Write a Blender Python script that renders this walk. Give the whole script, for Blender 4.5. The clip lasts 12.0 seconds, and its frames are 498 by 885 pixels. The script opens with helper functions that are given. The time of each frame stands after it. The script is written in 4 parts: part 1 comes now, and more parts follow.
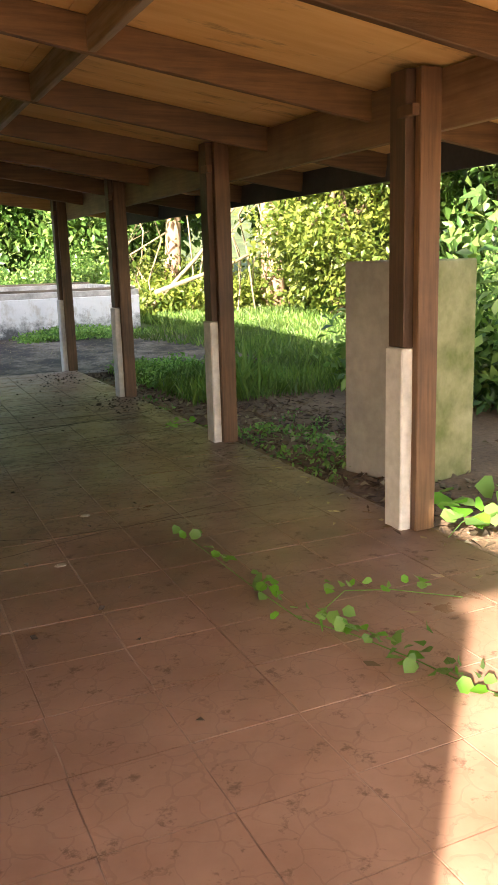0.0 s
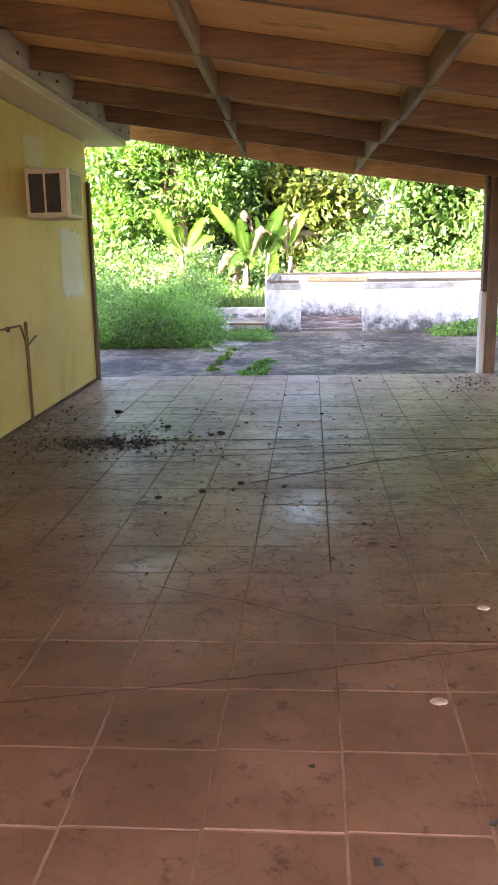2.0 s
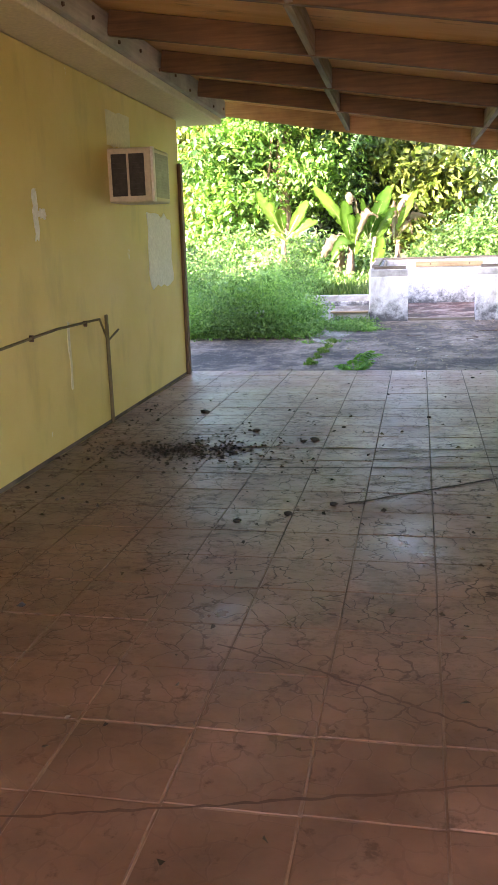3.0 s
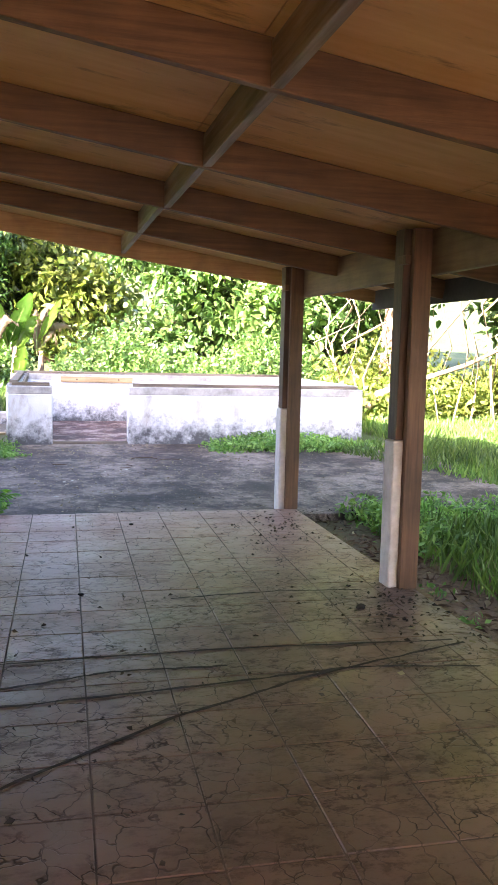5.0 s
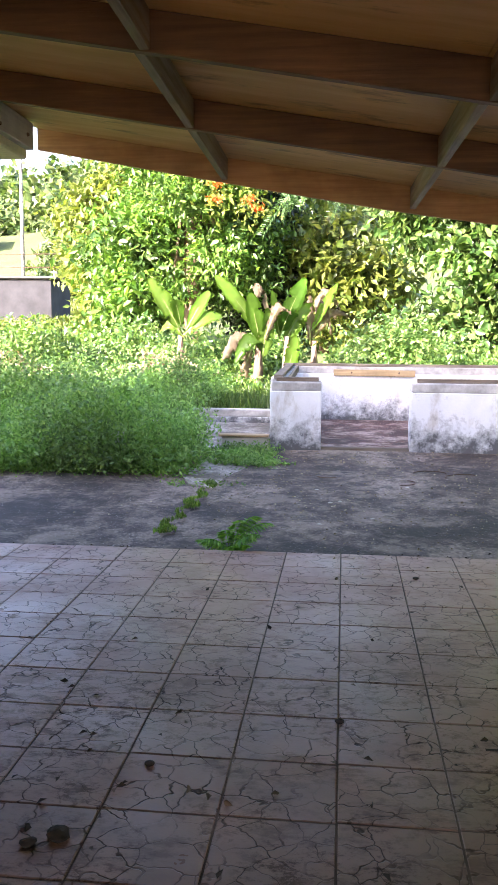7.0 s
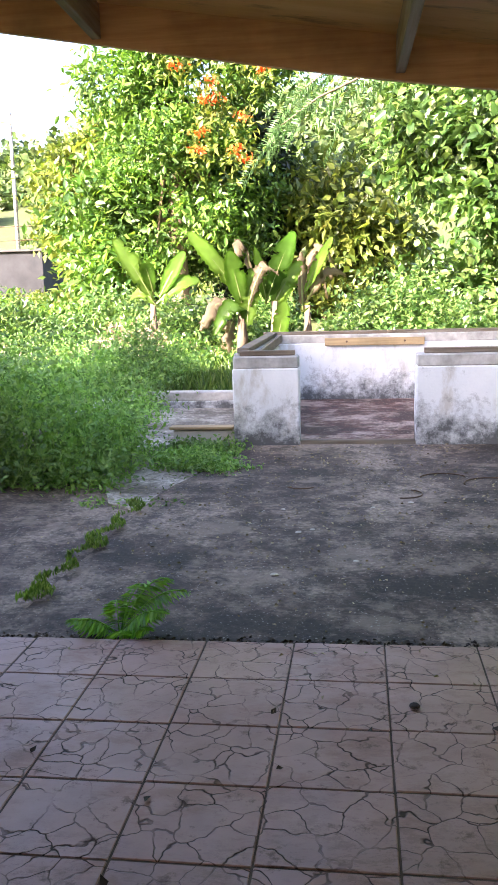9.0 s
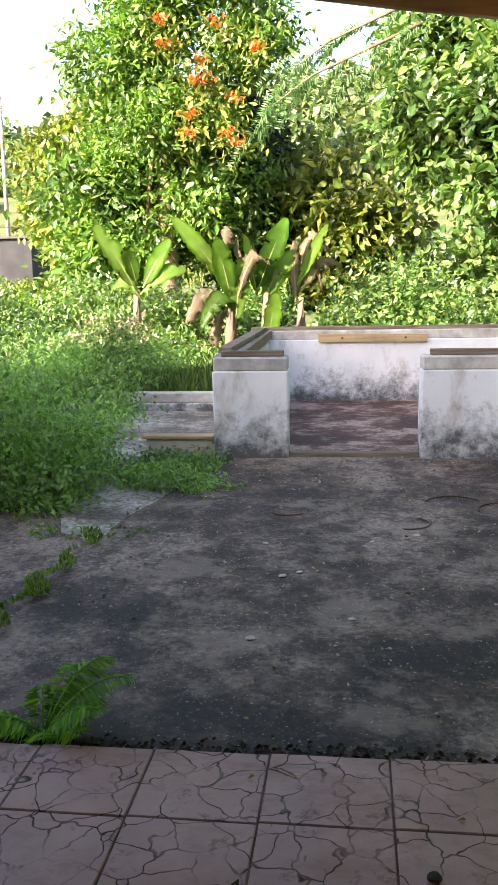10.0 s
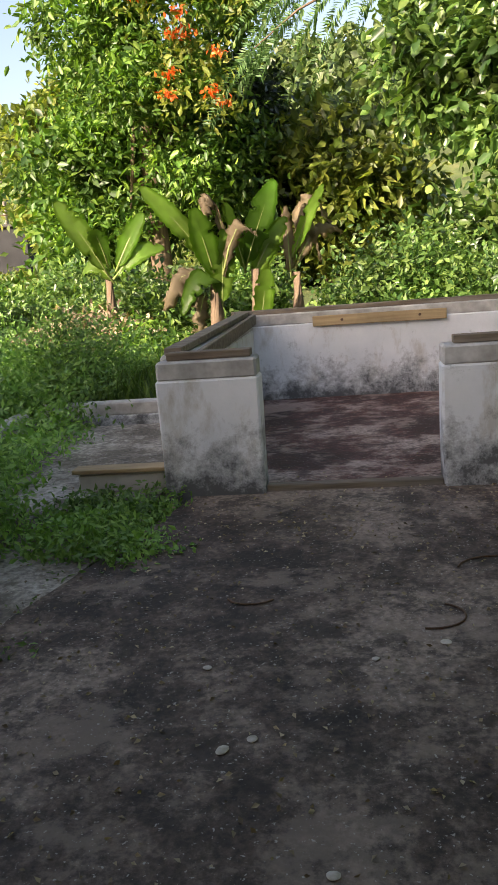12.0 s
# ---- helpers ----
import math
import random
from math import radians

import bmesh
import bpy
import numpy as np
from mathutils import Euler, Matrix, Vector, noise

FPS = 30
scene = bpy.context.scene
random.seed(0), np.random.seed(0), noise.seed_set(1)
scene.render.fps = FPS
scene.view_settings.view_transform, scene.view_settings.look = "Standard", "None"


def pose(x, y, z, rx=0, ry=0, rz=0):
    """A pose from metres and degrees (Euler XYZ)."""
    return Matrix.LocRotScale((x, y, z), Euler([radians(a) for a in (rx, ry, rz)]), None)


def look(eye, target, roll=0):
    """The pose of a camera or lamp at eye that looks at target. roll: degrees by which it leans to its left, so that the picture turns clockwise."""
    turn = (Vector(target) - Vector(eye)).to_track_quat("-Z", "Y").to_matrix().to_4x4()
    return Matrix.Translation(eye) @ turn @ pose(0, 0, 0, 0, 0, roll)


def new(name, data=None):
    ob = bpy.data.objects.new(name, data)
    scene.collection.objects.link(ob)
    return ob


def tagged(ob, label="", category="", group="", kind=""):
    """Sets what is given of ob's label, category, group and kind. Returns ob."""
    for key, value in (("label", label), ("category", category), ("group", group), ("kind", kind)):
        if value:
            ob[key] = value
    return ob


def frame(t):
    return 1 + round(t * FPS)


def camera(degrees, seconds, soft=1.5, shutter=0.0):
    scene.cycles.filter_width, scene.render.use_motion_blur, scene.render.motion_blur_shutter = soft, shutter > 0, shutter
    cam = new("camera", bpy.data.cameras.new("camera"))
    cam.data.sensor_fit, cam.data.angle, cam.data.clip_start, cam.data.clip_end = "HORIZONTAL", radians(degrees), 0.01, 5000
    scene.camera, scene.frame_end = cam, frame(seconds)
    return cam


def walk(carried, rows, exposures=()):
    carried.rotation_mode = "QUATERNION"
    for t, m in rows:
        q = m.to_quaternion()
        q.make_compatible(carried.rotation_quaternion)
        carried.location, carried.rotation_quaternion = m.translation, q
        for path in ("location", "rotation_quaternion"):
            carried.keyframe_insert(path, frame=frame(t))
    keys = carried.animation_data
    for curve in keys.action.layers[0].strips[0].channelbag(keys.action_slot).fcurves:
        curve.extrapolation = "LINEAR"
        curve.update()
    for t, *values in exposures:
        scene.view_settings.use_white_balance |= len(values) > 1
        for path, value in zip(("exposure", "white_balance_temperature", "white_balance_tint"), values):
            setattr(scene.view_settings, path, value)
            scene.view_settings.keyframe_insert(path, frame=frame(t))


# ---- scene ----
cam = camera(33.3, 12.0)
PATH = [
    (0, (-0.471, -0.192, 1.332), (0.341, 1.584, 0.903), -1.7),
    (0.5, (-0.332, 0.129, 1.339), (0.074, 2.049, 0.953), -2.2),
    (1, (-0.21, 0.454, 1.369), (-0.17, 2.416, 0.981), -2.2),
    (1.5, (-0.214, 0.786, 1.374), (-0.182, 2.744, 0.964), -0.7),
    (2, (-0.213, 1.067, 1.359), (-0.326, 3.014, 0.915), -1.0),
    (2.5, (-0.188, 1.386, 1.382), (-0.561, 3.295, 0.914), -2.4),
    (2.7, (-0.197, 1.533, 1.351), (-0.566, 3.44, 0.876), -2.1),
    (4.5, (-0.218, 2.89, 1.452), (-0.492, 4.847, 1.143), -1.0),
    (5, (-0.168, 3.381, 1.429), (0.299, 5.313, 1.203), 1.4),
    (5.5, (-0.121, 3.806, 1.458), (0.189, 5.767, 1.222), 0.6),
    (6, (-0.167, 4.309, 1.447), (-0.252, 6.294, 1.22), 0.4),
    (6.5, (-0.071, 4.772, 1.434), (-0.145, 6.755, 1.187), 1.5),
    (7, (-0.063, 5.202, 1.409), (-0.248, 7.176, 1.147), 0.5),
    (7.2, (-0.061, 5.392, 1.423), (-0.237, 7.365, 1.143), -0.6),
    (8.8, (0.203, 7.168, 1.334), (-0.014, 9.131, 1.018), -1.5),
    (9, (0.243, 7.356, 1.323), (0.016, 9.315, 0.993), -1.4),
    (9.5, (0.262, 7.764, 1.336), (0.05, 9.725, 1.004), -0.9),
    (10, (0.246, 8.194, 1.349), (0.031, 10.15, 0.995), -1.0),
    (10.5, (0.261, 8.625, 1.37), (-0.086, 10.56, 1.004), -1.9),
    (11, (0.254, 9.042, 1.355), (-0.102, 10.973, 0.973), -3.2),
    (11.5, (0.322, 9.476, 1.34), (-0.005, 11.412, 0.956), -4.0),
    (12, (0.413, 9.879, 1.338), (0.142, 11.818, 0.933), -4.4),
]
EXPOSURES = [(0.0, 2.65, 7000, 17), (0.5, 3.45, 6700, 22), (1.0, 3.65, 6500, 26), (1.5, 3.75, 6500, 28), (2.7, 3.8, 6500, 28), (4.5, 3.75, 6300, 33), (5.5, 3.4, 6400, 30), (7.0, 3.25, 6500, 30), (9.5, 2.85, 6900, 24), (10.5, 2.15, 7400, 19), (11.0, 1.72, 7600, 18), (12.0, 1.5, 7700, 19)]
walk(cam, [(t, look(eye, target, roll)) for t, eye, target, roll in PATH], EXPOSURES)

# ---- light ----
SUN_DIR = Vector((-0.62, -0.68, 0.40)).normalized()
world = bpy.data.worlds.new("world")
scene.world = world
world.use_nodes = True
wn = world.node_tree
sky = wn.nodes.new("ShaderNodeTexSky")
sky.sky_type, sky.sun_disc = "NISHITA", False
sky.sun_elevation = math.asin(SUN_DIR.z)
sky.sun_rotation = math.atan2(SUN_DIR.x, SUN_DIR.y)
sky.dust_density = 2.0
wn.links.new(sky.outputs[0], wn.nodes["Background"].inputs[0])
wn.nodes["Background"].inputs[1].default_value = 0.12
sun_data = bpy.data.lights.new("sun", "SUN")
sun_data.energy, sun_data.angle, sun_data.color = 5.0, radians(0.6), (1.0, 0.94, 0.82)
sun = new("sun", sun_data)
sun.matrix_world = look(SUN_DIR * 60, (0, 0, 0))


# ---- materials ----
class Mat:
    """A node material under construction: world position noise, ramps and one principled shader."""

    def __init__(self, name, rough=0.7, metal=0.0):
        self.m = bpy.data.materials.new(name)
        self.m.use_nodes = True
        self.t = self.m.node_tree
        self.p = self.t.nodes["Principled BSDF"]
        self.p.inputs["Roughness"].default_value = rough
        self.p.inputs["Metallic"].default_value = metal
        self.geo = self.t.nodes.new("ShaderNodeNewGeometry")

    def n(self, kind, **inputs):
        node = self.t.nodes.new(kind)
        for k, v in inputs.items():
            node.inputs[k.replace("_", " ")].default_value = v
        return node

    def link(self, a, b):
        self.t.links.new(a, b)

    def coords(self, stretch=(1, 1, 1)):
        mp = self.n("ShaderNodeMapping", Scale=stretch)
        self.link(self.geo.outputs["Position"], mp.inputs[0])
        return mp.outputs[0]

    def noise(self, scale, detail=4.0, stretch=(1, 1, 1), rough=0.6):
        nz = self.n("ShaderNodeTexNoise", Scale=scale, Detail=detail, Roughness=rough)
        self.link(self.coords(stretch), nz.inputs["Vector"])
        return nz.outputs[0]

    def ramp(self, fac, *stops):
        r = self.n("ShaderNodeValToRGB")
        e = r.color_ramp.elements
        while len(e) < len(stops):
            e.new(0.5)
        for el, (pos, col) in zip(e, stops):
            el.position = pos
            el.color = (*col, 1) if isinstance(col, tuple) else (col, col, col, 1)
        self.link(fac, r.inputs[0])
        return r.outputs[0]

    def mix(self, fac, a, b, how="MIX"):
        x = self.t.nodes.new("ShaderNodeMix")
        x.data_type, x.blend_type = "RGBA", how
        for i, v in ((0, fac), (6, a), (7, b)):
            sock = x.inputs[i]
            if isinstance(v, (int, float)):
                sock.default_value = v if i == 0 else (v, v, v, 1)
            elif isinstance(v, tuple):
                sock.default_value = (*v, 1)
            else:
                self.link(v, sock)
        return x.outputs[2]

    def color(self, c):
        self.link(c, self.p.inputs["Base Color"])
        return self

    def bump(self, h, strength=0.3, dist=0.01):
        b = self.n("ShaderNodeBump", Strength=strength, Distance=dist)
        self.link(h, b.inputs["Height"])
        self.link(b.outputs[0], self.p.inputs["Normal"])
        return self


def plain(name, a, b, scale=6, rough=0.7, bump=0.2, metal=0.0, stretch=(1, 1, 1), fine=40):
    m = Mat(name, rough, metal)
    base = m.ramp(m.noise(scale, stretch=stretch), (0.3, a), (0.7, b))
    grain = m.ramp(m.noise(fine, stretch=stretch), (0.3, 0.72), (0.7, 1.0))
    m.color(m.mix(0.7, base, grain, "MULTIPLY"))
    m.bump(m.noise(fine, stretch=stretch), bump, 0.006)
    return m.m


def wood(name, a, b, along="x", rough=0.6, grey=0.0):
    """Sawn timber with long grain, weather stains and a slight difference from piece to piece."""
    st = {"x": (0.5, 9, 9), "y": (9, 0.5, 9), "z": (9, 9, 0.5)}[along]
    m = Mat(name, rough)
    g = m.ramp(m.noise(5, 6, st), (0.3, a), (0.7, b))
    blot = m.ramp(m.noise(1.8, 5), (0.35, 0.45), (0.6, 1.0))
    c = m.mix(0.8, g, blot, "MULTIPLY")
    info = m.t.nodes.new("ShaderNodeObjectInfo")
    c = m.mix(0.75, c, m.ramp(info.outputs["Random"], (0.0, 0.65), (1.0, 1.1)), "MULTIPLY")
    if grey:
        c = m.mix(m.ramp(m.noise(3, 5, st), (0.4, 0.0), (0.65, grey)), c, (0.42, 0.40, 0.36))
    m.color(c)
    m.bump(m.noise(9, 5, st), 0.35, 0.006)
    return m.m


def leafy(name, dark, mid, light, glow=0.35, rough=0.45):
    m = Mat(name, rough)
    c = m.ramp(m.geo.outputs["Random Per Island"], (0.0, dark), (0.5, mid), (1.0, light))
    # broad tone patches put lit clumps and dark gaps into the leaf colour
    patch = m.ramp(m.noise(0.9, 4), (0.36, 0.4), (0.64, 1.25))
    c = m.mix(0.9, c, patch, "MULTIPLY")
    m.color(c)
    tr = m.n("ShaderNodeBsdfTranslucent")
    m.link(m.mix(1.0, c, (1.5, 1.6, 0.7), "MULTIPLY"), tr.inputs[0])
    mx = m.n("ShaderNodeMixShader", Fac=glow)
    m.link(m.p.outputs[0], mx.inputs[1])
    m.link(tr.outputs[0], mx.inputs[2])
    m.link(mx.outputs[0], m.t.nodes["Material Output"].inputs[0])
    return m.m


def paver_mat():
    """Stamped terracotta concrete: irregular flagstone veins inside each tile, grime, damp and wear, with daylight
    painted in at both ends.
    """
    m = Mat("paver", 0.4)
    warp = m.n("ShaderNodeTexNoise", Scale=6.0, Detail=3.0)
    m.link(m.coords(), warp.inputs["Vector"])
    jit = m.mix(0.16, m.coords(), warp.outputs["Color"], "ADD")
    vo = m.t.nodes.new("ShaderNodeTexVoronoi")
    vo.feature = "DISTANCE_TO_EDGE"
    vo.inputs["Scale"].default_value = 9.0
    m.link(jit, vo.inputs["Vector"])
    vein = m.ramp(vo.outputs["Distance"], (0.006, 0.0), (0.028, 1.0))
    base = m.ramp(m.noise(2.2, 6), (0.3, (0.125, 0.070, 0.045)), (0.5, (0.19, 0.108, 0.070)), (0.7, (0.28, 0.165, 0.115)))
    info = m.t.nodes.new("ShaderNodeObjectInfo")
    base = m.mix(0.5, base, m.ramp(info.outputs["Random"], (0.0, 0.8), (1.0, 1.1)), "MULTIPLY")
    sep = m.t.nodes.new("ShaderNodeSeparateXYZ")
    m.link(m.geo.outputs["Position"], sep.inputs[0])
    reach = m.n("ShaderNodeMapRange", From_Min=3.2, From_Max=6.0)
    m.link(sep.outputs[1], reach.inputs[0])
    # grime thins towards the front edge so those tiles look brighter lit
    front_fade = m.n("ShaderNodeMapRange", From_Min=7.8, From_Max=9.4, To_Min=1.0, To_Max=0.25)
    m.link(sep.outputs[1], front_fade.inputs[0])
    # paler pink towards the front: daylight from the opening put into the colour
    front_light = m.n("ShaderNodeMapRange", From_Min=7.0, From_Max=9.6, To_Max=0.75)
    m.link(sep.outputs[1], front_light.inputs[0])
    base = m.mix(front_light.outputs[0], base, m.ramp(m.noise(4, 6), (0.3, (0.34, 0.185, 0.15)), (0.7, (0.50, 0.30, 0.255))))
    grime = m.mix(1.0, m.ramp(m.noise(1.1, 7, rough=0.72), (0.47, 0.0), (0.57, 0.5)), front_fade.outputs[0], "MULTIPLY")
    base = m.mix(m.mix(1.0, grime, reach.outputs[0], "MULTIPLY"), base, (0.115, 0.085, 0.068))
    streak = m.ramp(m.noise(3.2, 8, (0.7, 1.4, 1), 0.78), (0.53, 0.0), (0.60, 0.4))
    base = m.mix(m.mix(1.0, m.mix(1.0, streak, front_fade.outputs[0], "MULTIPLY"), reach.outputs[0], "MULTIPLY"), base, (0.07, 0.05, 0.04))
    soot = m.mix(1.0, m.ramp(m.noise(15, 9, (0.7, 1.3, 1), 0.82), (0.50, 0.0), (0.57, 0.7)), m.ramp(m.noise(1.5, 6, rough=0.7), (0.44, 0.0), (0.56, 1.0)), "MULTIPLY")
    sooty = m.mix(1.0, m.mix(1.0, soot, reach.outputs[0], "MULTIPLY"), front_fade.outputs[0], "MULTIPLY")
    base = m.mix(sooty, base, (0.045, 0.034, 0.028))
    # rear tiles: pale wear, lightened further to paint in light from behind
    rear_wear_light = m.n("ShaderNodeMapRange", From_Min=1.5, From_Max=3.1, To_Min=0.75, To_Max=0.0)
    m.link(sep.outputs[1], rear_wear_light.inputs[0])
    base = m.mix(rear_wear_light.outputs[0], base, m.ramp(m.noise(3, 6), (0.3, (0.34, 0.19, 0.125)), (0.7, (0.50, 0.31, 0.22))))
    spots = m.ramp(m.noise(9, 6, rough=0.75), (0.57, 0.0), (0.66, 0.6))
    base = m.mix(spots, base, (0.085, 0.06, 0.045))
    reach2 = m.n("ShaderNodeMapRange", From_Min=3.4, From_Max=5.2, To_Min=0.88, To_Max=0.0)
    m.link(sep.outputs[1], reach2.inputs[0])
    faint = m.mix(1.0, m.ramp(m.noise(5.5, 4), (0.42, 0.0), (0.62, 0.9)), reach2.outputs[0], "LIGHTEN")
    veinmask = m.mix(1.0, faint, vein, "LIGHTEN")
    base = m.mix(veinmask, (0.05, 0.034, 0.028), base)
    m.color(base)
    ro = m.ramp(m.noise(1.6, 6), (0.3, 0.26), (0.7, 0.56))
    matt = m.mix(1.0, m.mix(1.0, m.mix(1.0, streak, reach.outputs[0], "MULTIPLY"), sooty, "LIGHTEN"), spots, "LIGHTEN")
    gloss = m.mix(1.0, m.ramp(matt, (0.0, 0.46), (0.7, 0.16)), m.ramp(veinmask, (0.0, 0.1), (1.0, 1.0)), "MULTIPLY")
    m.link(gloss, m.p.inputs["Specular IOR Level"])
    m.link(m.mix(matt, ro, (0.7, 0.7, 0.7)), m.p.inputs["Roughness"])
    m.bump(m.mix(0.35, veinmask, m.noise(14, 5)), 0.5, 0.007)
    return m.m


def grout_mat():
    """Joint mortar: pale where it is scrubbed bare near the rear, black with dirt elsewhere."""
    m = Mat("grout", 0.85)
    sep = m.t.nodes.new("ShaderNodeSeparateXYZ")
    m.link(m.geo.outputs["Position"], sep.inputs[0])
    dirty = m.n("ShaderNodeMapRange", From_Min=2.6, From_Max=5.6)
    m.link(sep.outputs[1], dirty.inputs[0])
    bare = m.ramp(m.noise(2.4, 5), (0.35, (0.17, 0.10, 0.07)), (0.65, (0.44, 0.32, 0.25)))
    black = m.ramp(m.noise(3.5, 5), (0.35, (0.035, 0.025, 0.02)), (0.65, (0.15, 0.105, 0.08)))
    m.color(m.mix(dirty.outputs[0], bare, black))
    m.bump(m.noise(40), 0.3, 0.005)
    return m.m


def slab_mat(name, a, b, dark, rough=0.75):
    m = Mat(name, rough)
    base = m.ramp(m.noise(1.1, 9, rough=0.74), (0.43, dark), (0.5, a), (0.585, b))
    fine = m.ramp(m.noise(38, 5), (0.38, 0.45), (0.62, 1.25))
    base = m.mix(0.85, base, fine, "MULTIPLY")
    blots = m.ramp(m.noise(6, 7, rough=0.75), (0.50, 0.0), (0.58, 0.75))
    base = m.mix(blots, base, dark)
    wash = m.ramp(m.noise(1.7, 9, (0.9, 1.1, 1), 0.76), (0.53, 0.0), (0.60, 0.6))
    base = m.mix(wash, base, b)
    flecks = m.ramp(m.noise(75, 2), (0.66, 0.0), (0.70, 0.8))
    base = m.mix(flecks, base, (0.42, 0.40, 0.35))
    m.color(base)
    m.bump(m.noise(45, 6), 0.5, 0.006)
    return m.m


def limewash_mat():
    """Whitewashed render with mould creeping up from the foot and runs from the top."""
    m = Mat("limewash", 0.85)
    sep = m.t.nodes.new("ShaderNodeSeparateXYZ")
    m.link(m.geo.outputs["Position"], sep.inputs[0])
    base = m.ramp(m.noise(2.5, 6), (0.3, (0.64, 0.68, 0.72)), (0.7, (0.80, 0.82, 0.85)))
    run = m.ramp(m.noise(3, 7, (1.3, 1.3, 0.6), 0.7), (0.53, 0.0), (0.66, 0.5))
    base = m.mix(run, base, (0.34, 0.29, 0.22))
    low = m.n("ShaderNodeMapRange", From_Min=0.16, From_Max=0.62, To_Min=0.35, To_Max=0.0)
    m.link(sep.outputs[2], low.inputs[0])
    add = m.t.nodes.new("ShaderNodeMath")
    add.operation = "ADD"
    m.link(low.outputs[0], add.inputs[0])
    m.link(m.noise(5.5, 9, rough=0.78), add.inputs[1])
    mould = m.ramp(add.outputs[0], (0.60, 0.0), (0.85, 0.95))
    base = m.mix(mould, base, (0.07, 0.075, 0.08))
    m.color(base)
    m.bump(m.noise(25, 6), 0.4, 0.008)
    return m.m


def wall_paint():
    m = Mat("ochre_paint", 0.5)
    base = m.ramp(m.noise(1.2, 6), (0.3, (0.60, 0.46, 0.13)), (0.7, (0.68, 0.54, 0.20)))
    dirt = m.ramp(m.noise(3, 7, (1, 1, 0.4)), (0.55, 0.0), (0.8, 0.5))
    base = m.mix(dirt, base, (0.30, 0.23, 0.10))
    chips = m.ramp(m.noise(6, 5), (0.72, 0.0), (0.74, 0.9))
    base = m.mix(chips, base, (0.72, 0.66, 0.48))
    m.color(base)
    m.bump(m.noise(18, 6), 0.25, 0.006)
    return m.m


def ply_mat():
    m = Mat("plywood", 0.55)
    g = m.ramp(m.noise(2.2, 7, (0.7, 5, 1)), (0.3, (0.64, 0.385, 0.13)), (0.7, (0.80, 0.56, 0.24)))
    blot = m.ramp(m.noise(3.5, 7, (0.6, 2.0, 1), rough=0.7), (0.56, 0.0), (0.70, 0.8))
    g = m.mix(blot, g, (0.16, 0.085, 0.035))
    m.color(g)
    m.bump(m.noise(10, 5, (0.6, 7, 1)), 0.2, 0.004)
    return m.m


def meadow_mat():
    m = Mat("meadow", 0.95)
    base = m.ramp(m.noise(0.35, 7), (0.3, (0.045, 0.06, 0.02)), (0.55, (0.10, 0.14, 0.035)), (0.75, (0.20, 0.19, 0.08)))
    soil = m.ramp(m.noise(1.4, 7), (0.3, (0.13, 0.078, 0.042)), (0.7, (0.27, 0.175, 0.10)))
    sep = m.t.nodes.new("ShaderNodeSeparateXYZ")
    m.link(m.geo.outputs["Position"], sep.inputs[0])
    far = m.n("ShaderNodeMapRange", From_Min=8.0, From_Max=13.0)
    m.link(sep.outputs[1], far.inputs[0])
    c = m.mix(far.outputs[0], soil, base)
    m.color(m.mix(0.8, c, m.ramp(m.noise(25, 6), (0.3, 0.55), (0.7, 1.2)), "MULTIPLY"))
    m.bump(m.noise(20, 6), 0.8, 0.03)
    return m.m


M_PAVER, M_PLY, M_WALL, M_LIME, M_GROUND = paver_mat(), ply_mat(), wall_paint(), limewash_mat(), meadow_mat()
M_GROUT = grout_mat()
M_SLAB = slab_mat("old_concrete", (0.105, 0.072, 0.052), (0.26, 0.20, 0.155), (0.028, 0.019, 0.013))
M_PALE = slab_mat("pale_concrete", (0.30, 0.27, 0.225), (0.48, 0.45, 0.39), (0.12, 0.10, 0.075))
M_RED = slab_mat("red_oxide_concrete", (0.12, 0.042, 0.034), (0.42, 0.31, 0.27), (0.045, 0.016, 0.013))
M_CAP = plain("stained_mortar", (0.30, 0.29, 0.27), (0.66, 0.66, 0.64), 5, 0.85, 0.4, fine=16)
M_BOX = plain("weathered_concrete", (0.33, 0.32, 0.29), (0.50, 0.48, 0.43), 2.0, 0.85, 0.3, fine=14)
M_MOSSY = plain("mossy_concrete", (0.16, 0.18, 0.05), (0.40, 0.37, 0.19), 4.5, 0.85, 0.3, fine=16)
M_RAFTER = wood("rafter_wood", (0.09, 0.047, 0.018), (0.22, 0.120, 0.046), "x")
M_BLOCK = wood("blocking_wood", (0.17, 0.105, 0.05), (0.30, 0.20, 0.11), "y", grey=0.4)
M_FASCIA = wood("fascia_wood", (0.50, 0.28, 0.11), (0.68, 0.44, 0.20), "x")
M_BEAM = wood("beam_wood", (0.20, 0.11, 0.055), (0.32, 0.20, 0.11), "y")
M_POST = wood("post_wood", (0.10, 0.052, 0.024), (0.21, 0.112, 0.052), "z")
M_OLDPOST = wood("dark_post_wood", (0.055, 0.030, 0.017), (0.12, 0.066, 0.036), "z")
M_PAINTED = plain("flaking_white_paint", (0.55, 0.55, 0.52), (0.74, 0.73, 0.70), 5, 0.7, 0.3, fine=18)
M_LEDGER = wood("whitewashed_wood", (0.50, 0.47, 0.41), (0.68, 0.64, 0.56), "y")
M_PLANK = wood("grey_plank", (0.11, 0.08, 0.055), (0.25, 0.19, 0.13), "x", 0.8, 0.3)
M_NEWPLANK = wood("tan_plank", (0.33, 0.23, 0.12), (0.48, 0.36, 0.20), "x", 0.7)
M_CREAM = plain("cream_plaster", (0.68, 0.61, 0.40), (0.78, 0.71, 0.50), 1.5, 0.6, 0.15)
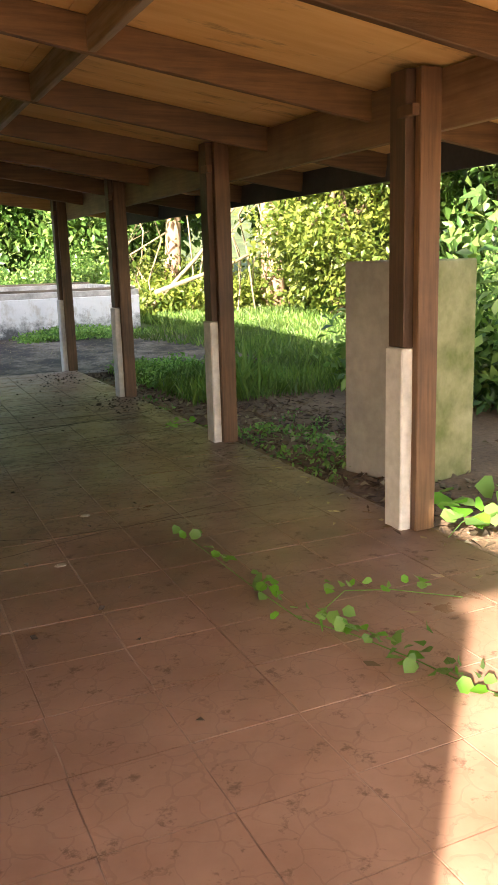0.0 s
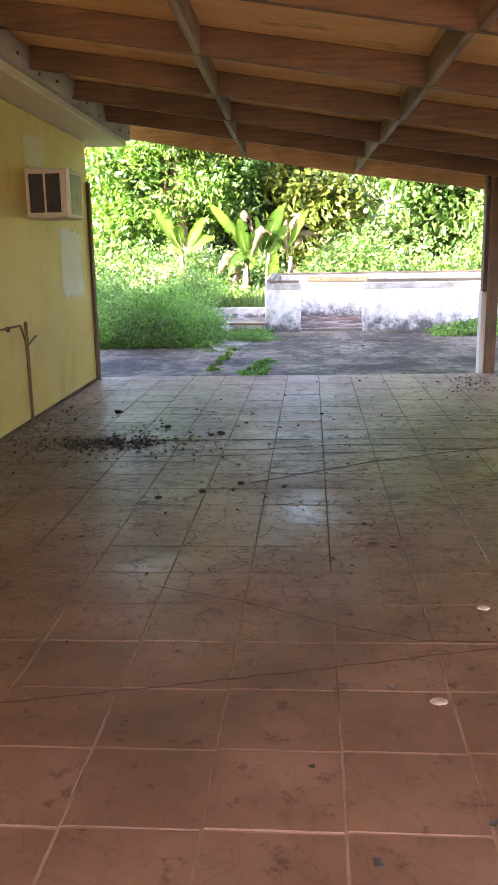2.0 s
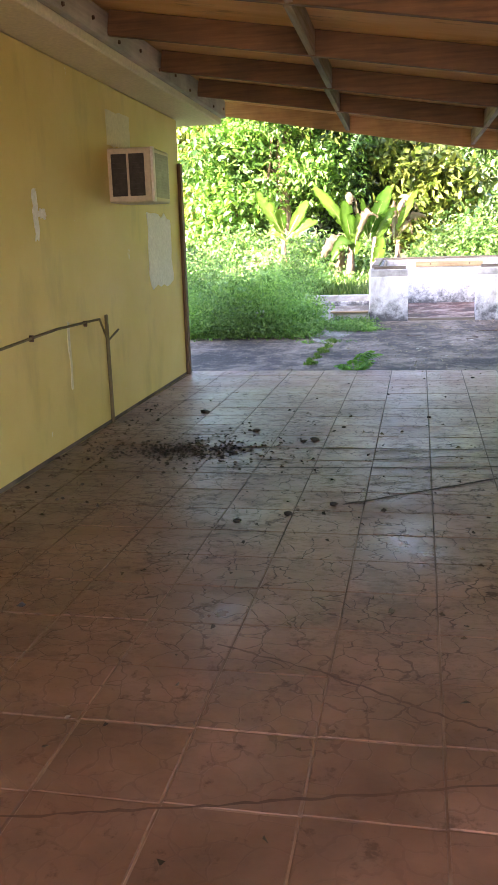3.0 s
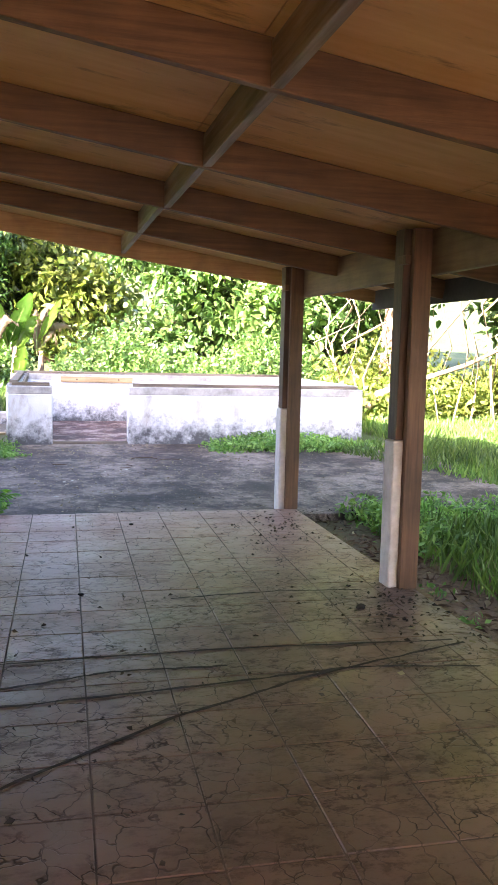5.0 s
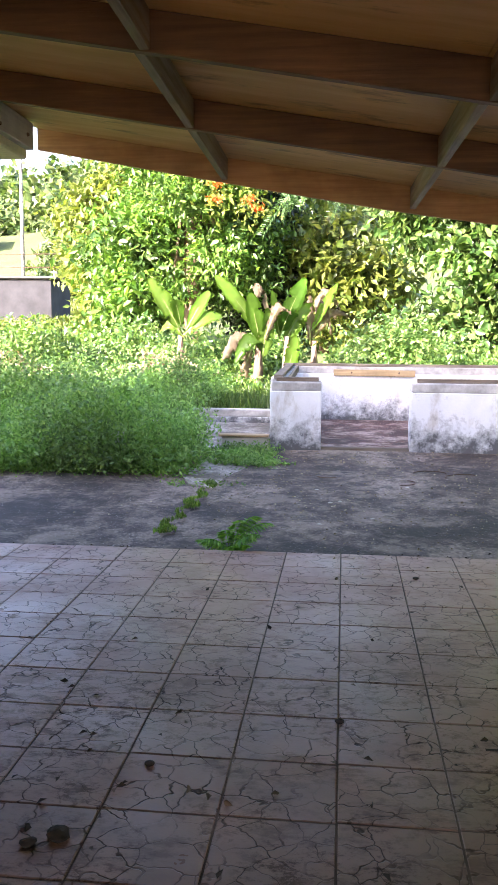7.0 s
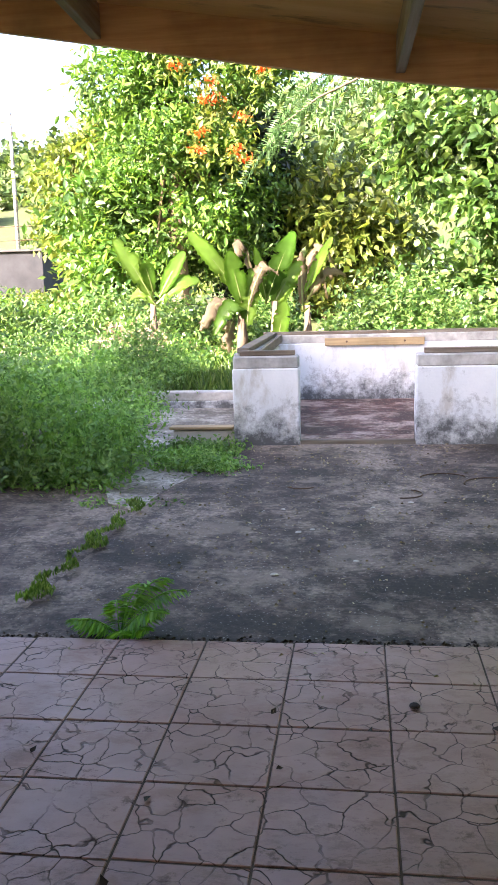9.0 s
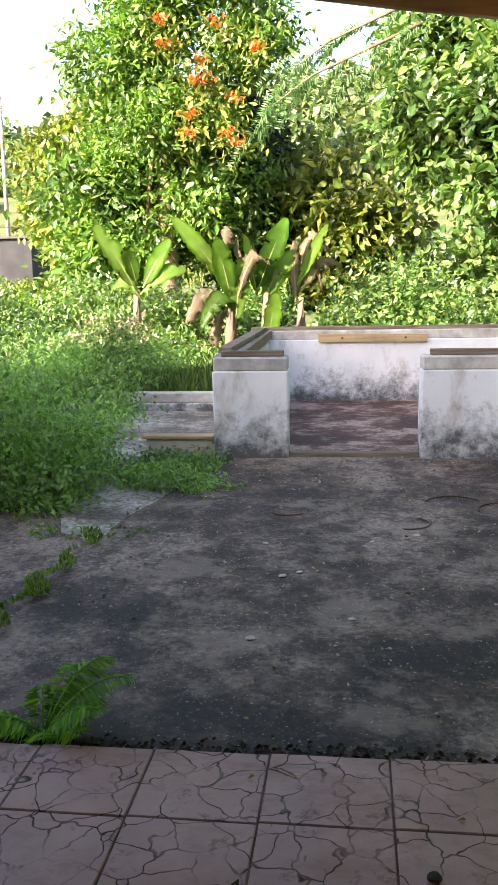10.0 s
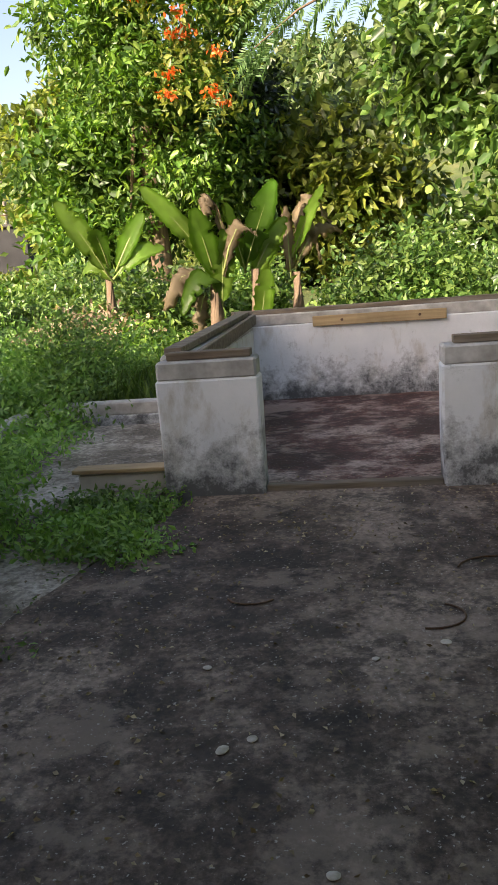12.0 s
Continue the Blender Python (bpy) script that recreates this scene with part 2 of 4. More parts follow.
M_WHITE = plain("white_plaster", (0.86, 0.85, 0.83), (0.92, 0.92, 0.90), 5, 0.7, 0.2)
M_ACBODY = plain("beige_enamel", (0.55, 0.50, 0.36), (0.66, 0.60, 0.46), 6, 0.45, 0.1)
M_DARK = plain("dark_grille", (0.02, 0.02, 0.018), (0.05, 0.045, 0.04), 20, 0.6, 0.2)
M_FIN = plain("aluminium_fins", (0.25, 0.25, 0.22), (0.38, 0.37, 0.33), 15, 0.5, 0.2, 0.6)
M_STEEL = plain("rusty_steel", (0.10, 0.055, 0.03), (0.20, 0.13, 0.09), 20, 0.7, 0.3, 0.5)
M_CABLE = plain("grimy_cable", (0.13, 0.09, 0.04), (0.20, 0.15, 0.07), 12, 0.7, 0.2)
M_SCUFF = plain("black_grime", (0.022, 0.016, 0.012), (0.06, 0.045, 0.035), 9, 0.95, 0.4)
M_TRACE = plain("brown_trace", (0.085, 0.048, 0.032), (0.14, 0.082, 0.055), 9, 0.7, 0.3)
# shed concrete darkened and blued: the shade on its face is in the colour
M_SHED = plain("shaded_concrete", (0.014, 0.015, 0.018), (0.035, 0.037, 0.042), 1.2, 0.9, 0.3)
M_CLOD = plain("black_leaf_mould", (0.012, 0.009, 0.007), (0.035, 0.025, 0.018), 30, 0.9, 0.6)
M_ROOFTOP = plain("roofing_felt", (0.05, 0.05, 0.05), (0.09, 0.085, 0.08), 3, 0.9, 0.3)
M_BARK = plain("bark", (0.10, 0.065, 0.04), (0.21, 0.15, 0.10), 4, 0.9, 0.8, stretch=(4, 4, 0.7), fine=12)
M_REDBARK = plain("peeling_bark", (0.26, 0.15, 0.09), (0.44, 0.31, 0.21), 3, 0.85, 0.7, stretch=(4, 4, 0.7), fine=12)
M_MIDRIB = plain("pale_midrib", (0.22, 0.28, 0.08), (0.34, 0.38, 0.14), 9, 0.5)
M_VINE = plain("dry_vine", (0.20, 0.15, 0.08), (0.38, 0.31, 0.19), 8, 0.9, 0.3)
M_PALEBIT = plain("bleached_bits", (0.40, 0.36, 0.28), (0.62, 0.58, 0.50), 30, 0.8, 0.2)
L_TREE = leafy("tree_leaves", (0.04, 0.11, 0.02), (0.10, 0.22, 0.035), (0.22, 0.35, 0.065))
L_VINE = leafy("vine_leaves", (0.035, 0.095, 0.022), (0.10, 0.20, 0.045), (0.24, 0.35, 0.10), 0.3, 0.36)
# near-black greens: the shade of a hollow put into the leaf colour
L_SHADE = leafy("shade_leaves", (0.008, 0.02, 0.006), (0.018, 0.042, 0.010), (0.035, 0.075, 0.018), 0.15)
L_YELLOW = leafy("yellow_green_leaves", (0.07, 0.12, 0.02), (0.15, 0.20, 0.035), (0.26, 0.29, 0.06))
L_WEED = leafy("weed_leaves", (0.085, 0.19, 0.045), (0.16, 0.32, 0.075), (0.27, 0.44, 0.13))
L_GRASS = leafy("grass_blades", (0.07, 0.15, 0.03), (0.13, 0.24, 0.045), (0.22, 0.32, 0.08))
L_DRY = leafy("dry_leaves", (0.14, 0.10, 0.06), (0.30, 0.23, 0.15), (0.50, 0.42, 0.30), 0.2, 0.8)
L_WITHERED = leafy("withered_leaf", (0.11, 0.08, 0.05), (0.22, 0.165, 0.11), (0.36, 0.29, 0.20), 0.25, 0.8)
L_LITTER = leafy("brown_litter", (0.02, 0.014, 0.009), (0.05, 0.034, 0.022), (0.11, 0.075, 0.045), 0.05, 0.8)
L_LITTER2 = leafy("tan_litter", (0.07, 0.04, 0.022), (0.16, 0.10, 0.06), (0.28, 0.19, 0.12), 0.05, 0.9)
L_BANANA = leafy("banana_leaf", (0.11, 0.25, 0.035), (0.17, 0.33, 0.05), (0.26, 0.42, 0.08), 0.4, 0.4)
L_FERN = leafy("fern_leaf", (0.07, 0.24, 0.02), (0.13, 0.37, 0.03), (0.21, 0.46, 0.05), 0.4, 0.5)
L_FLOWER = leafy("orange_petals", (0.75, 0.10, 0.02), (0.85, 0.16, 0.03), (0.9, 0.28, 0.06), 0.3, 0.5)
L_FEATHER = leafy("feathery_leaves", (0.06, 0.14, 0.05), (0.10, 0.20, 0.07), (0.15, 0.26, 0.10), 0.35)
L_FAR = leafy("far_leaves", (0.05, 0.10, 0.03), (0.10, 0.16, 0.05), (0.18, 0.23, 0.09))


# ---- mesh helpers ----
def mesh_ob(name, bm, material, parent=None, label=""):
    me = bpy.data.meshes.new(name)
    bm.to_mesh(me)
    bm.free()
    me.materials.append(material)
    ob = new(name, me)
    if parent:
        ob.parent = parent
    if label:
        ob["label"] = label
    return ob


part = mesh_ob


def empty(name, at=(0, 0, 0), label="", category="", group="", kind=""):
    ob = new(name)
    ob.empty_display_size = 0.1
    ob.location = at
    return tagged(ob, label, category, group, kind)


def box(x0, x1, y0, y1, z0, z1, bevel=0.004, bm=None, m=None):
    """A box with softened edges, added to bm, turned by m."""
    bm = bm or bmesh.new()
    tr = Matrix.Translation(((x0 + x1) / 2, (y0 + y1) / 2, (z0 + z1) / 2)) @ Matrix.Diagonal((x1 - x0, y1 - y0, z1 - z0, 1))
    r = bmesh.ops.create_cube(bm, size=1, matrix=(m or Matrix()) @ tr)
    if bevel:
        es = list({e for v in r["verts"] for e in v.link_edges})
        bmesh.ops.bevel(bm, geom=es, offset=bevel, segments=1, affect="EDGES")
    return bm


def beam_between(a, b, w, h, bevel=0.004, bm=None):
    """A bar of width w and height h from a to b."""
    a, b = Vector(a), Vector(b)
    d = b - a
    x = d.normalized()
    side = Vector((0, 0, 1)).cross(x).normalized()
    up = x.cross(side)
    m = Matrix((x, side, up)).transposed().to_4x4()
    m.translation = (a + b) / 2
    return box(-d.length / 2, d.length / 2, -w / 2, w / 2, -h / 2, h / 2, bevel, bm, m)


def tube(points, radii, sides=8, bm=None):
    bm = bm or bmesh.new()
    rings = []
    for i, p in enumerate(points):
        p = Vector(p)
        d = (Vector(points[min(i + 1, len(points) - 1)]) - Vector(points[max(i - 1, 0)])).normalized()
        q = d.to_track_quat("Z", "Y")
        r = radii[i] if hasattr(radii, "__len__") else radii
        rings.append([bm.verts.new(p + q @ Vector((r * math.cos(k * math.tau / sides), r * math.sin(k * math.tau / sides), 0))) for k in range(sides)])
    for a, b in zip(rings, rings[1:]):
        for k in range(sides):
            f = bm.faces.new((a[k], a[(k + 1) % sides], b[(k + 1) % sides], b[k]))
            f.smooth = True
    bm.faces.new(list(reversed(rings[0])))
    bm.faces.new(rings[-1])
    return bm


def quick_mesh(name, verts, faces, material, parent=None, label=""):
    me = bpy.data.meshes.new(name)
    n, k = faces.shape
    me.vertices.add(len(verts))
    me.vertices.foreach_set("co", verts.astype(np.float32).ravel())
    me.loops.add(n * k)
    me.loops.foreach_set("vertex_index", faces.astype(np.int32).ravel())
    me.polygons.add(n)
    me.polygons.foreach_set("loop_start", np.arange(0, n * k, k, dtype=np.int32))
    me.update(calc_edges=True)
    me.materials.append(material)
    ob = new(name, me)
    if parent:
        ob.parent = parent
    if label:
        ob["label"] = label
    return ob


def unit(v):
    return v / np.maximum(np.linalg.norm(v, axis=1, keepdims=True), 1e-6)


def leaf_arrays(centres, along, size, aspect=0.5, fold=0.25, rng=None, oval=False):
    """Pointed leaves folded along the midrib; oval ones have six corners and a fuller outline."""
    n = len(centres)
    along = unit(along)
    up = unit(rng.normal(size=(n, 3)) * 0.6 + np.array([0.15, -0.25, 0.9]))
    side = unit(np.cross(along, up))
    nrm = np.cross(side, along)
    L = (np.asarray(size) * rng.uniform(0.65, 1.3, n))[:, None]
    W = L * aspect * 0.5
    droop = nrm * L * 0.12
    base = centres - along * L * 0.5
    tip = centres + along * L * 0.5 - droop
    l = centres - along * L * 0.08 + side * W + nrm * W * fold
    r = centres - along * L * 0.08 - side * W + nrm * W * fold
    if oval:
        q = [base] + [centres + along * L * k + sd * side * W * wd + nrm * (W * fold * wd - (L * 0.12 if k > 0.2 else 0) * 0.5) for sd in (1, -1) for k, wd in ((-0.24, 0.92), (0.16, 0.86))] + [tip]
        v = np.stack(q, 1).reshape(-1, 3)
        i = np.arange(n)[:, None] * 6
        f = np.concatenate([np.concatenate([i, i + 2, i + 1], 1), np.concatenate([i, i + 5, i + 2], 1), np.concatenate([i, i + 3, i + 4], 1), np.concatenate([i, i + 4, i + 5], 1)])
        return v, f
    v = np.stack([base, l, tip, r], 1).reshape(-1, 3)
    i = np.arange(n)[:, None] * 4
    f = np.concatenate([np.concatenate([i, i + 2, i + 1], 1), np.concatenate([i, i + 3, i + 2], 1)])
    return v, f


def crown(name, blobs, count, size, material, seed, parent=None, label="", aspect=0.5, fold=0.25, clump=0.42, per=26, hang=0.25, oval=False):
    """A crown of leaf clumps spread over the shells of several ellipsoids (cx, cy, cz, rx, ry, rz)."""
    rng = np.random.default_rng(seed)
    bl = np.array(blobs, float)
    wts = bl[:, 3] * bl[:, 5] + bl[:, 4] * bl[:, 5]
    nc = max(1, count // per)
    pick = rng.choice(len(bl), nc, p=wts / wts.sum())
    d = unit(rng.normal(size=(nc, 3)))
    rad = rng.uniform(0.72, 1.08, (nc, 1)) * (1 + 0.16 * np.sin(d[:, :1] * 5 + pick[:, None] * 2.1) * np.cos(d[:, 2:3] * 6))
    cc = bl[pick, :3] + d * rad * bl[pick, 3:]
    owner = np.repeat(np.arange(nc), per)
    spread = clump * rng.uniform(0.6, 1.5, nc)[owner][:, None]
    pos = cc[owner] + rng.normal(size=(nc * per, 3)) * spread * np.array([0.6, 0.6, 0.45])
    along = d[owner] * 0.6 + rng.normal(size=(nc * per, 3)) * 0.7 + np.array([0, 0, -hang])
    v, f = leaf_arrays(pos, along, np.full(nc * per, size), aspect, fold, rng, oval)
    return quick_mesh(name, v, f, material, parent, label)


# ---- ground and levels ----
RAMP = 0.05
EDGE = 10.46


def ground_z(x, y):
    """Height of the natural ground: level beside the house, rising gently and then into a hill."""
    x, y = np.asarray(x, float), np.asarray(y, float)
    z = -0.12 + RAMP * np.clip(y - 10.4, 0, 4.5) + 0.0 * x
    z = z + 0.055 * np.clip(y - 19, 0, 31) + 0.12 * np.clip(y - 50, 0, 25)
    hill = np.clip((y - 75) / 85, 0, 1)
    z = z + 29 * hill * hill * (3 - 2 * hill) * (0.8 + 0.2 * np.sin(x * 0.035 + 1.2))
    z = z + 0.02 * np.sin(x * 1.7) * np.sin(y * 1.3) * np.clip((np.abs(x - 4) + np.abs(y - 12)) / 20, 0, 1)
    return z


def slab_z(y):
    return -0.05 + RAMP * (y - EDGE)


xs = np.unique(np.concatenate([np.linspace(-900, -60, 18), np.linspace(-60, -12, 25), np.linspace(-12, 14, 53), np.linspace(14, 60, 20), np.linspace(60, 900, 18)]))
ys = np.unique(np.concatenate([np.linspace(-900, -30, 12), np.linspace(-30, 6, 25), np.linspace(6, 30, 49), np.linspace(30, 90, 31), np.linspace(90, 200, 24), np.linspace(200, 1500, 12)]))
gx, gy = np.meshgrid(xs, ys)
gv = np.stack([gx, gy, ground_z(gx, gy)], -1).reshape(-1, 3)
cols = len(xs)
gi = (np.arange(len(ys) - 1)[:, None] * cols + np.arange(cols - 1)[None, :]).ravel()[:, None]
ground = quick_mesh("ground", gv, np.concatenate([gi, gi + 1, gi + cols + 1, gi + cols], 1), M_GROUND)
tagged(ground, "dark soil and rough grass ground rising to a hill", "ground", kind="structure")

# concrete apron in front of the tiled floor, with a skewed edge on its far side from the house
SLAB_CORNERS = [(-1.25, EDGE - 0.01), (4.6, EDGE - 0.01), (4.6, 14.3), (-0.5, 14.3), (-0.72, 13.6), (-1.0, 12.8)]


def poly_slab(name, corners, top, depth, material, label, category):
    bm = bmesh.new()
    up = [bm.verts.new((x, y, top(y))) for x, y in corners]
    lo = [bm.verts.new((x, y, top(y) - depth)) for x, y in corners]
    bm.faces.new(up)
    bm.faces.new(list(reversed(lo)))
    for i in range(len(up)):
        j = (i + 1) % len(up)
        bm.faces.new((up[j], up[i], lo[i], lo[j]))
    return tagged(mesh_ob(name, bm, material), label, category, kind="structure")


poly_slab("pavement_apron", SLAB_CORNERS, slab_z, 0.08, M_SLAB, "dark mildewed concrete apron strewn with flecks", "pavement")
poly_slab("pavement_side", [(-4.2, 10.6), (-1.265, EDGE + 0.02), (-1.03, 12.62), (-1.5, 13.2), (-4.2, 12.9)], lambda y: slab_z(y) - 0.02, 0.08, M_SLAB, "dark concrete strip beside the house", "pavement")
poly_slab("pavement_path", [(-1.3, 12.55), (-1.06, 12.4), (-0.75, 13.7), (-0.7, 16.1), (-2.05, 16.1), (-2.05, 14.2), (-1.55, 13.3)], lambda y: slab_z(y) - 0.005 + 0.0, 0.08, M_PALE, "pale cracked concrete path with leaf dust", "pavement")

# ---- the house ----
WX = -2.44
wall = tagged(mesh_ob("wall_west", box(WX - 0.2, WX, -2.2, 10.27, -0.1, 2.54, 0.01), M_WALL), "ochre painted rendered house wall with scuffs", "wall", kind="structure")
tagged(mesh_ob("wall_house_front", box(-9.5, WX - 0.202, 10.07, 10.27, -0.1, 2.54, 0.01), M_WALL), "ochre rendered front wall of the house", "wall", kind="structure")
tagged(mesh_ob("wall_house_back", box(-9.5, WX - 0.202, -2.0, -1.8, -0.1, 2.54, 0.01), M_WALL), "plain ochre rear wall of the house", "wall", kind="structure")
# unseen block, added so that the house shadow reaches the pen walls
tagged(mesh_ob("wall_upper_storey", box(-9.5, -3.6, -1.9, 9.6, 2.70, 5.9, 0.02), M_WALL), "unseen ochre block added above the house to shade the yard", "wall", kind="structure")
tagged(mesh_ob("trim_corner", box(WX + 0.002, WX + 0.035, 10.2, 10.29, 0.0, 2.12, 0.004), M_POST), "dark wooden strip on the wall corner", "trim", kind="structure")
tagged(mesh_ob("house_roof", box(-10.0, -2.10, -2.1, 10.82, 2.545, 2.70, 0.012), M_CREAM), "cream painted concrete roof slab with projecting eave", "roof", kind="structure")
tagged(mesh_ob("baseboard", box(WX + 0.001, WX + 0.006, -2.1, 10.2, 0.0, 0.03, 0.002), M_GROUT), "dark grime line along the wall foot", "baseboard", kind="structure")

# carport roof
SLOPE = -0.158


def under(x):
    """Underside of the rafters."""
    return 2.235 + SLOPE * (x - 0.48)


RD = 0.15
RX0, RX1, RY0, RY1 = -2.10, 2.95, -1.45, 11.10
frame_ob = empty("carport_roof_frame", (0, 3, 2.2), "brown timber roof frame of rafters and blocking", "roof frame")


def fpart(name, bm, mat, label="", parent=None):
    ob = part(name, bm, mat, None, label)
    ob.parent = parent or frame_ob
    if not parent:
        ob.matrix_parent_inverse = Matrix.Translation((0, -3, -2.2))
    return ob


RAFTERS = [9.59 - 1.195 * k for k in range(10)]
for y in RAFTERS:
    fpart("rafter", beam_between((RX0 + 0.06, y, under(RX0 + 0.06) + RD / 2), (RX1 - 0.05, y, under(RX1 - 0.05) + RD / 2), 0.045, RD), M_RAFTER)


def warped_board():
    """Front fascia that has bowed upwards towards the house, lofted from end to end."""
    bm = bmesh.new()
    rows = []
    for i in range(25):
        x = RX0 + (RX1 - 0.05 - RX0) * i / 24
        z = under(x) + 0.035 * max(0.0, (0.1 - x) / 2.2) ** 1.3 + 0.035 * max(0.0, (x - 0.5) / 1.4) - 0.024
        rows.append([bm.verts.new((x, y, h)) for y, h in ((11.03, z), (11.06, z), (11.06, under(x) + RD + 0.003), (11.03, under(x) + RD + 0.003))])
    for a, b in zip(rows, rows[1:]):
        for k in range(4):
            bm.faces.new((a[k], b[k], b[(k + 1) % 4], a[(k + 1) % 4]))
    bm.faces.new(rows[0][::-1])
    bm.faces.new(rows[-1])
    bmesh.ops.recalc_face_normals(bm, faces=bm.faces[:])
    return bm


fpart("end_rafter", warped_board(), M_FASCIA, "paler orange bowed front fascia board")
for x0 in (-0.80, 0.475):
    ends = [11.05] + RAFTERS
    for a, b in zip(ends, ends[1:]):
        x = x0 + 0.012 * (10.9 - a)
        jog = 0.012 * math.sin(a * 7 + x0)
        fpart("blocking", box(x - 0.02 + jog, x + 0.02 + jog, b + 0.024, a - 0.024, under(x) + 0.002, under(x) + RD - 0.006, 0.003), M_BLOCK)
ledger = fpart("ledger", box(-2.098, -2.045, -1.4, 10.80, 2.60, under(-2.045) + RD - 0.012, 0.005), M_LEDGER, "whitewashed ledger plank with rust-stained bolts")
for k in range(25):
    y = 10.68 - 0.47 * k
    bm = bmesh.new()
    bmesh.ops.create_cone(bm, cap_ends=True, segments=8, radius1=0.014, radius2=0.011, depth=0.014, matrix=pose(-2.04, y, 2.655 + 0.02 * (-1) ** k, 0, 90, 0))
    fpart("bolt", bm, M_STEEL, parent=ledger).matrix_parent_inverse = Matrix()
fpart("beam", box(1.995, 2.045, -1.4, 10.7, 1.875, under(2.0) + RD - 0.01, 0.005), M_BEAM, "brown timber edge beam")
fpart("edge_fascia", box(RX1 - 0.05, RX1 - 0.02, RY0, RY1, under(RX1) - 0.02, under(RX1) + RD + 0.02, 0.004), M_ROOFTOP, "dark drip edge board")

bm = bmesh.new()
edges_y = [RY1] + [9.59 - 2.39 * k for k in range(5)] + [RY0]
for a, b in zip(edges_y, edges_y[1:]):
    for x0, x1 in ((RX0, -0.83), (-0.826, 0.478), (0.482, 1.75), (1.754, RX1)):
        beam_between((x0, (a + b) / 2, under(x0) + RD + 0.011), (x1, (a + b) / 2, under(x1) + RD + 0.011), a - b - 0.004, 0.016, 0, bm)
tagged(mesh_ob("ceiling", bm, M_PLY), "orange-brown plywood roof boarding with dark stains", "ceiling", kind="structure")
tagged(mesh_ob("trim_roof_joint", box(-2.17, -2.10, -1.4, 10.80, 2.705, under(-2.1) + RD + 0.02, 0.003), M_LEDGER), "whitewashed closing board above the eave", "trim", kind="structure")
tagged(mesh_ob("roof_cover", beam_between((RX0 - 0.15, 4.825, under(RX0 - 0.15) + RD + 0.04), (RX1 + 0.02, 4.825, under(RX1 + 0.02) + RD + 0.04), RY1 - RY0 + 0.06, 0.03, 0), M_ROOFTOP), "dark felt covering on the carport roof", "roof", kind="structure")


def porch_post(y):
    """Two planks side by side; the rear one stands on a white-painted base."""
    p = empty("porch_post", (1.92, y, 0), "reddish-brown paired timber post with a flaking white base", "post", "posts along the porch edge")
    part("front_plank", box(-0.035, 0.08, -0.095, -0.05, 0.0, under(1.9) + RD - 0.02, 0.004), M_POST, p)
    part("rear_plank", box(-0.075, 0.05, -0.035, 0.09, 0.90, under(1.9) + RD - 0.02, 0.004), M_OLDPOST, p, "darker weathered plank")
    part("painted_base", box(-0.09, 0.045, -0.046, 0.095, -0.03, 0.896, 0.008), M_PAINTED, p, "flaking white-painted base block")
    part("cleat", box(-0.10, -0.062, -0.12, 0.0, 1.93, 1.98, 0.003), M_POST, p)
    return p


for y in (10.53, 8.02, 5.50, 3.12, 0.6):
    porch_post(y)

# window air conditioner in the wall
ac = empty("air_conditioner", (WX, 8.41, 1.87), "old beige window air conditioner set in the wall", "air conditioner")
part("case", box(-0.1, 0.34, -0.26, 0.26, -0.2, 0.2, 0.012), M_ACBODY, ac)
for y0, y1 in ((-0.264, -0.262),):
    for x0, x1 in ((0.03, 0.15), (0.17, 0.29)):
        g = part("side_grille", box(x0, x1, y0 - 0.006, y1, -0.155, 0.155, 0.002), M_DARK, ac, "dark louvred side opening")
        for k in range(8):
            part("louvre", box(x0, x1, y0 - 0.012, y0 - 0.006, -0.14 + k * 0.038, -0.134 + k * 0.038, 0), M_DARK, g)
coil = part("coil", box(0.342, 0.346, -0.2, 0.21, -0.165, 0.165, 0.001), M_FIN, ac, "grey finned coil")
for k in range(16):
    part("fin", box(0.346, 0.352, -0.195, 0.205, -0.16 + k * 0.0205, -0.154 + k * 0.0205, 0), M_FIN, coil)
part("front_frame", box(0.34, 0.36, -0.26, -0.205, -0.2, 0.2, 0.003), M_WHITE, ac)

# repairs and marks on the wall
def wall_patch(y0, y1, z0, z1, mat, label, rough=0.02, seed=1):
    rng = random.Random(seed)
    bm = bmesh.new()
    ring = []
    for i in range(28):
        s = i / 28 * 4
        e, f = int(s), s - int(s)
        u, v = ((f, 0), (1, f), (1 - f, 1), (0, 1 - f))[e]
        ring.append((y0 + u * (y1 - y0) + rng.uniform(-rough, rough), z0 + v * (z1 - z0) + rng.uniform(-rough, rough)))
    top = [bm.verts.new((WX + 0.005, y, z)) for y, z in ring]
    low = [bm.verts.new((WX - 0.002, y, z)) for y, z in ring]
    bm.faces.new(top)
    for i in range(28):
        bm.faces.new((top[i - 1], low[i - 1], low[i], top[i]))
    tagged(mesh_ob("plaster_patch", bm, mat), label, "plaster patch")


wall_patch(9.08, 9.85, 0.97, 1.60, M_WHITE, "white plaster repair patch on the ochre wall", 0.03, 2)
wall_patch(8.16, 8.72, 2.10, 2.36, M_CREAM, "cream filler patch above the air conditioner", 0.01, 3)
wall_patch(6.72, 6.78, 1.40, 1.70, M_WHITE, "white paint scrape on the ochre wall", 0.012, 4)
wall_patch(6.78, 6.90, 1.53, 1.58, M_WHITE, "white paint scrape on the ochre wall", 0.012, 5)
wall_patch(5.80, 5.90, 1.30, 1.48, M_WHITE, "white paint scrape on the ochre wall", 0.02, 6)
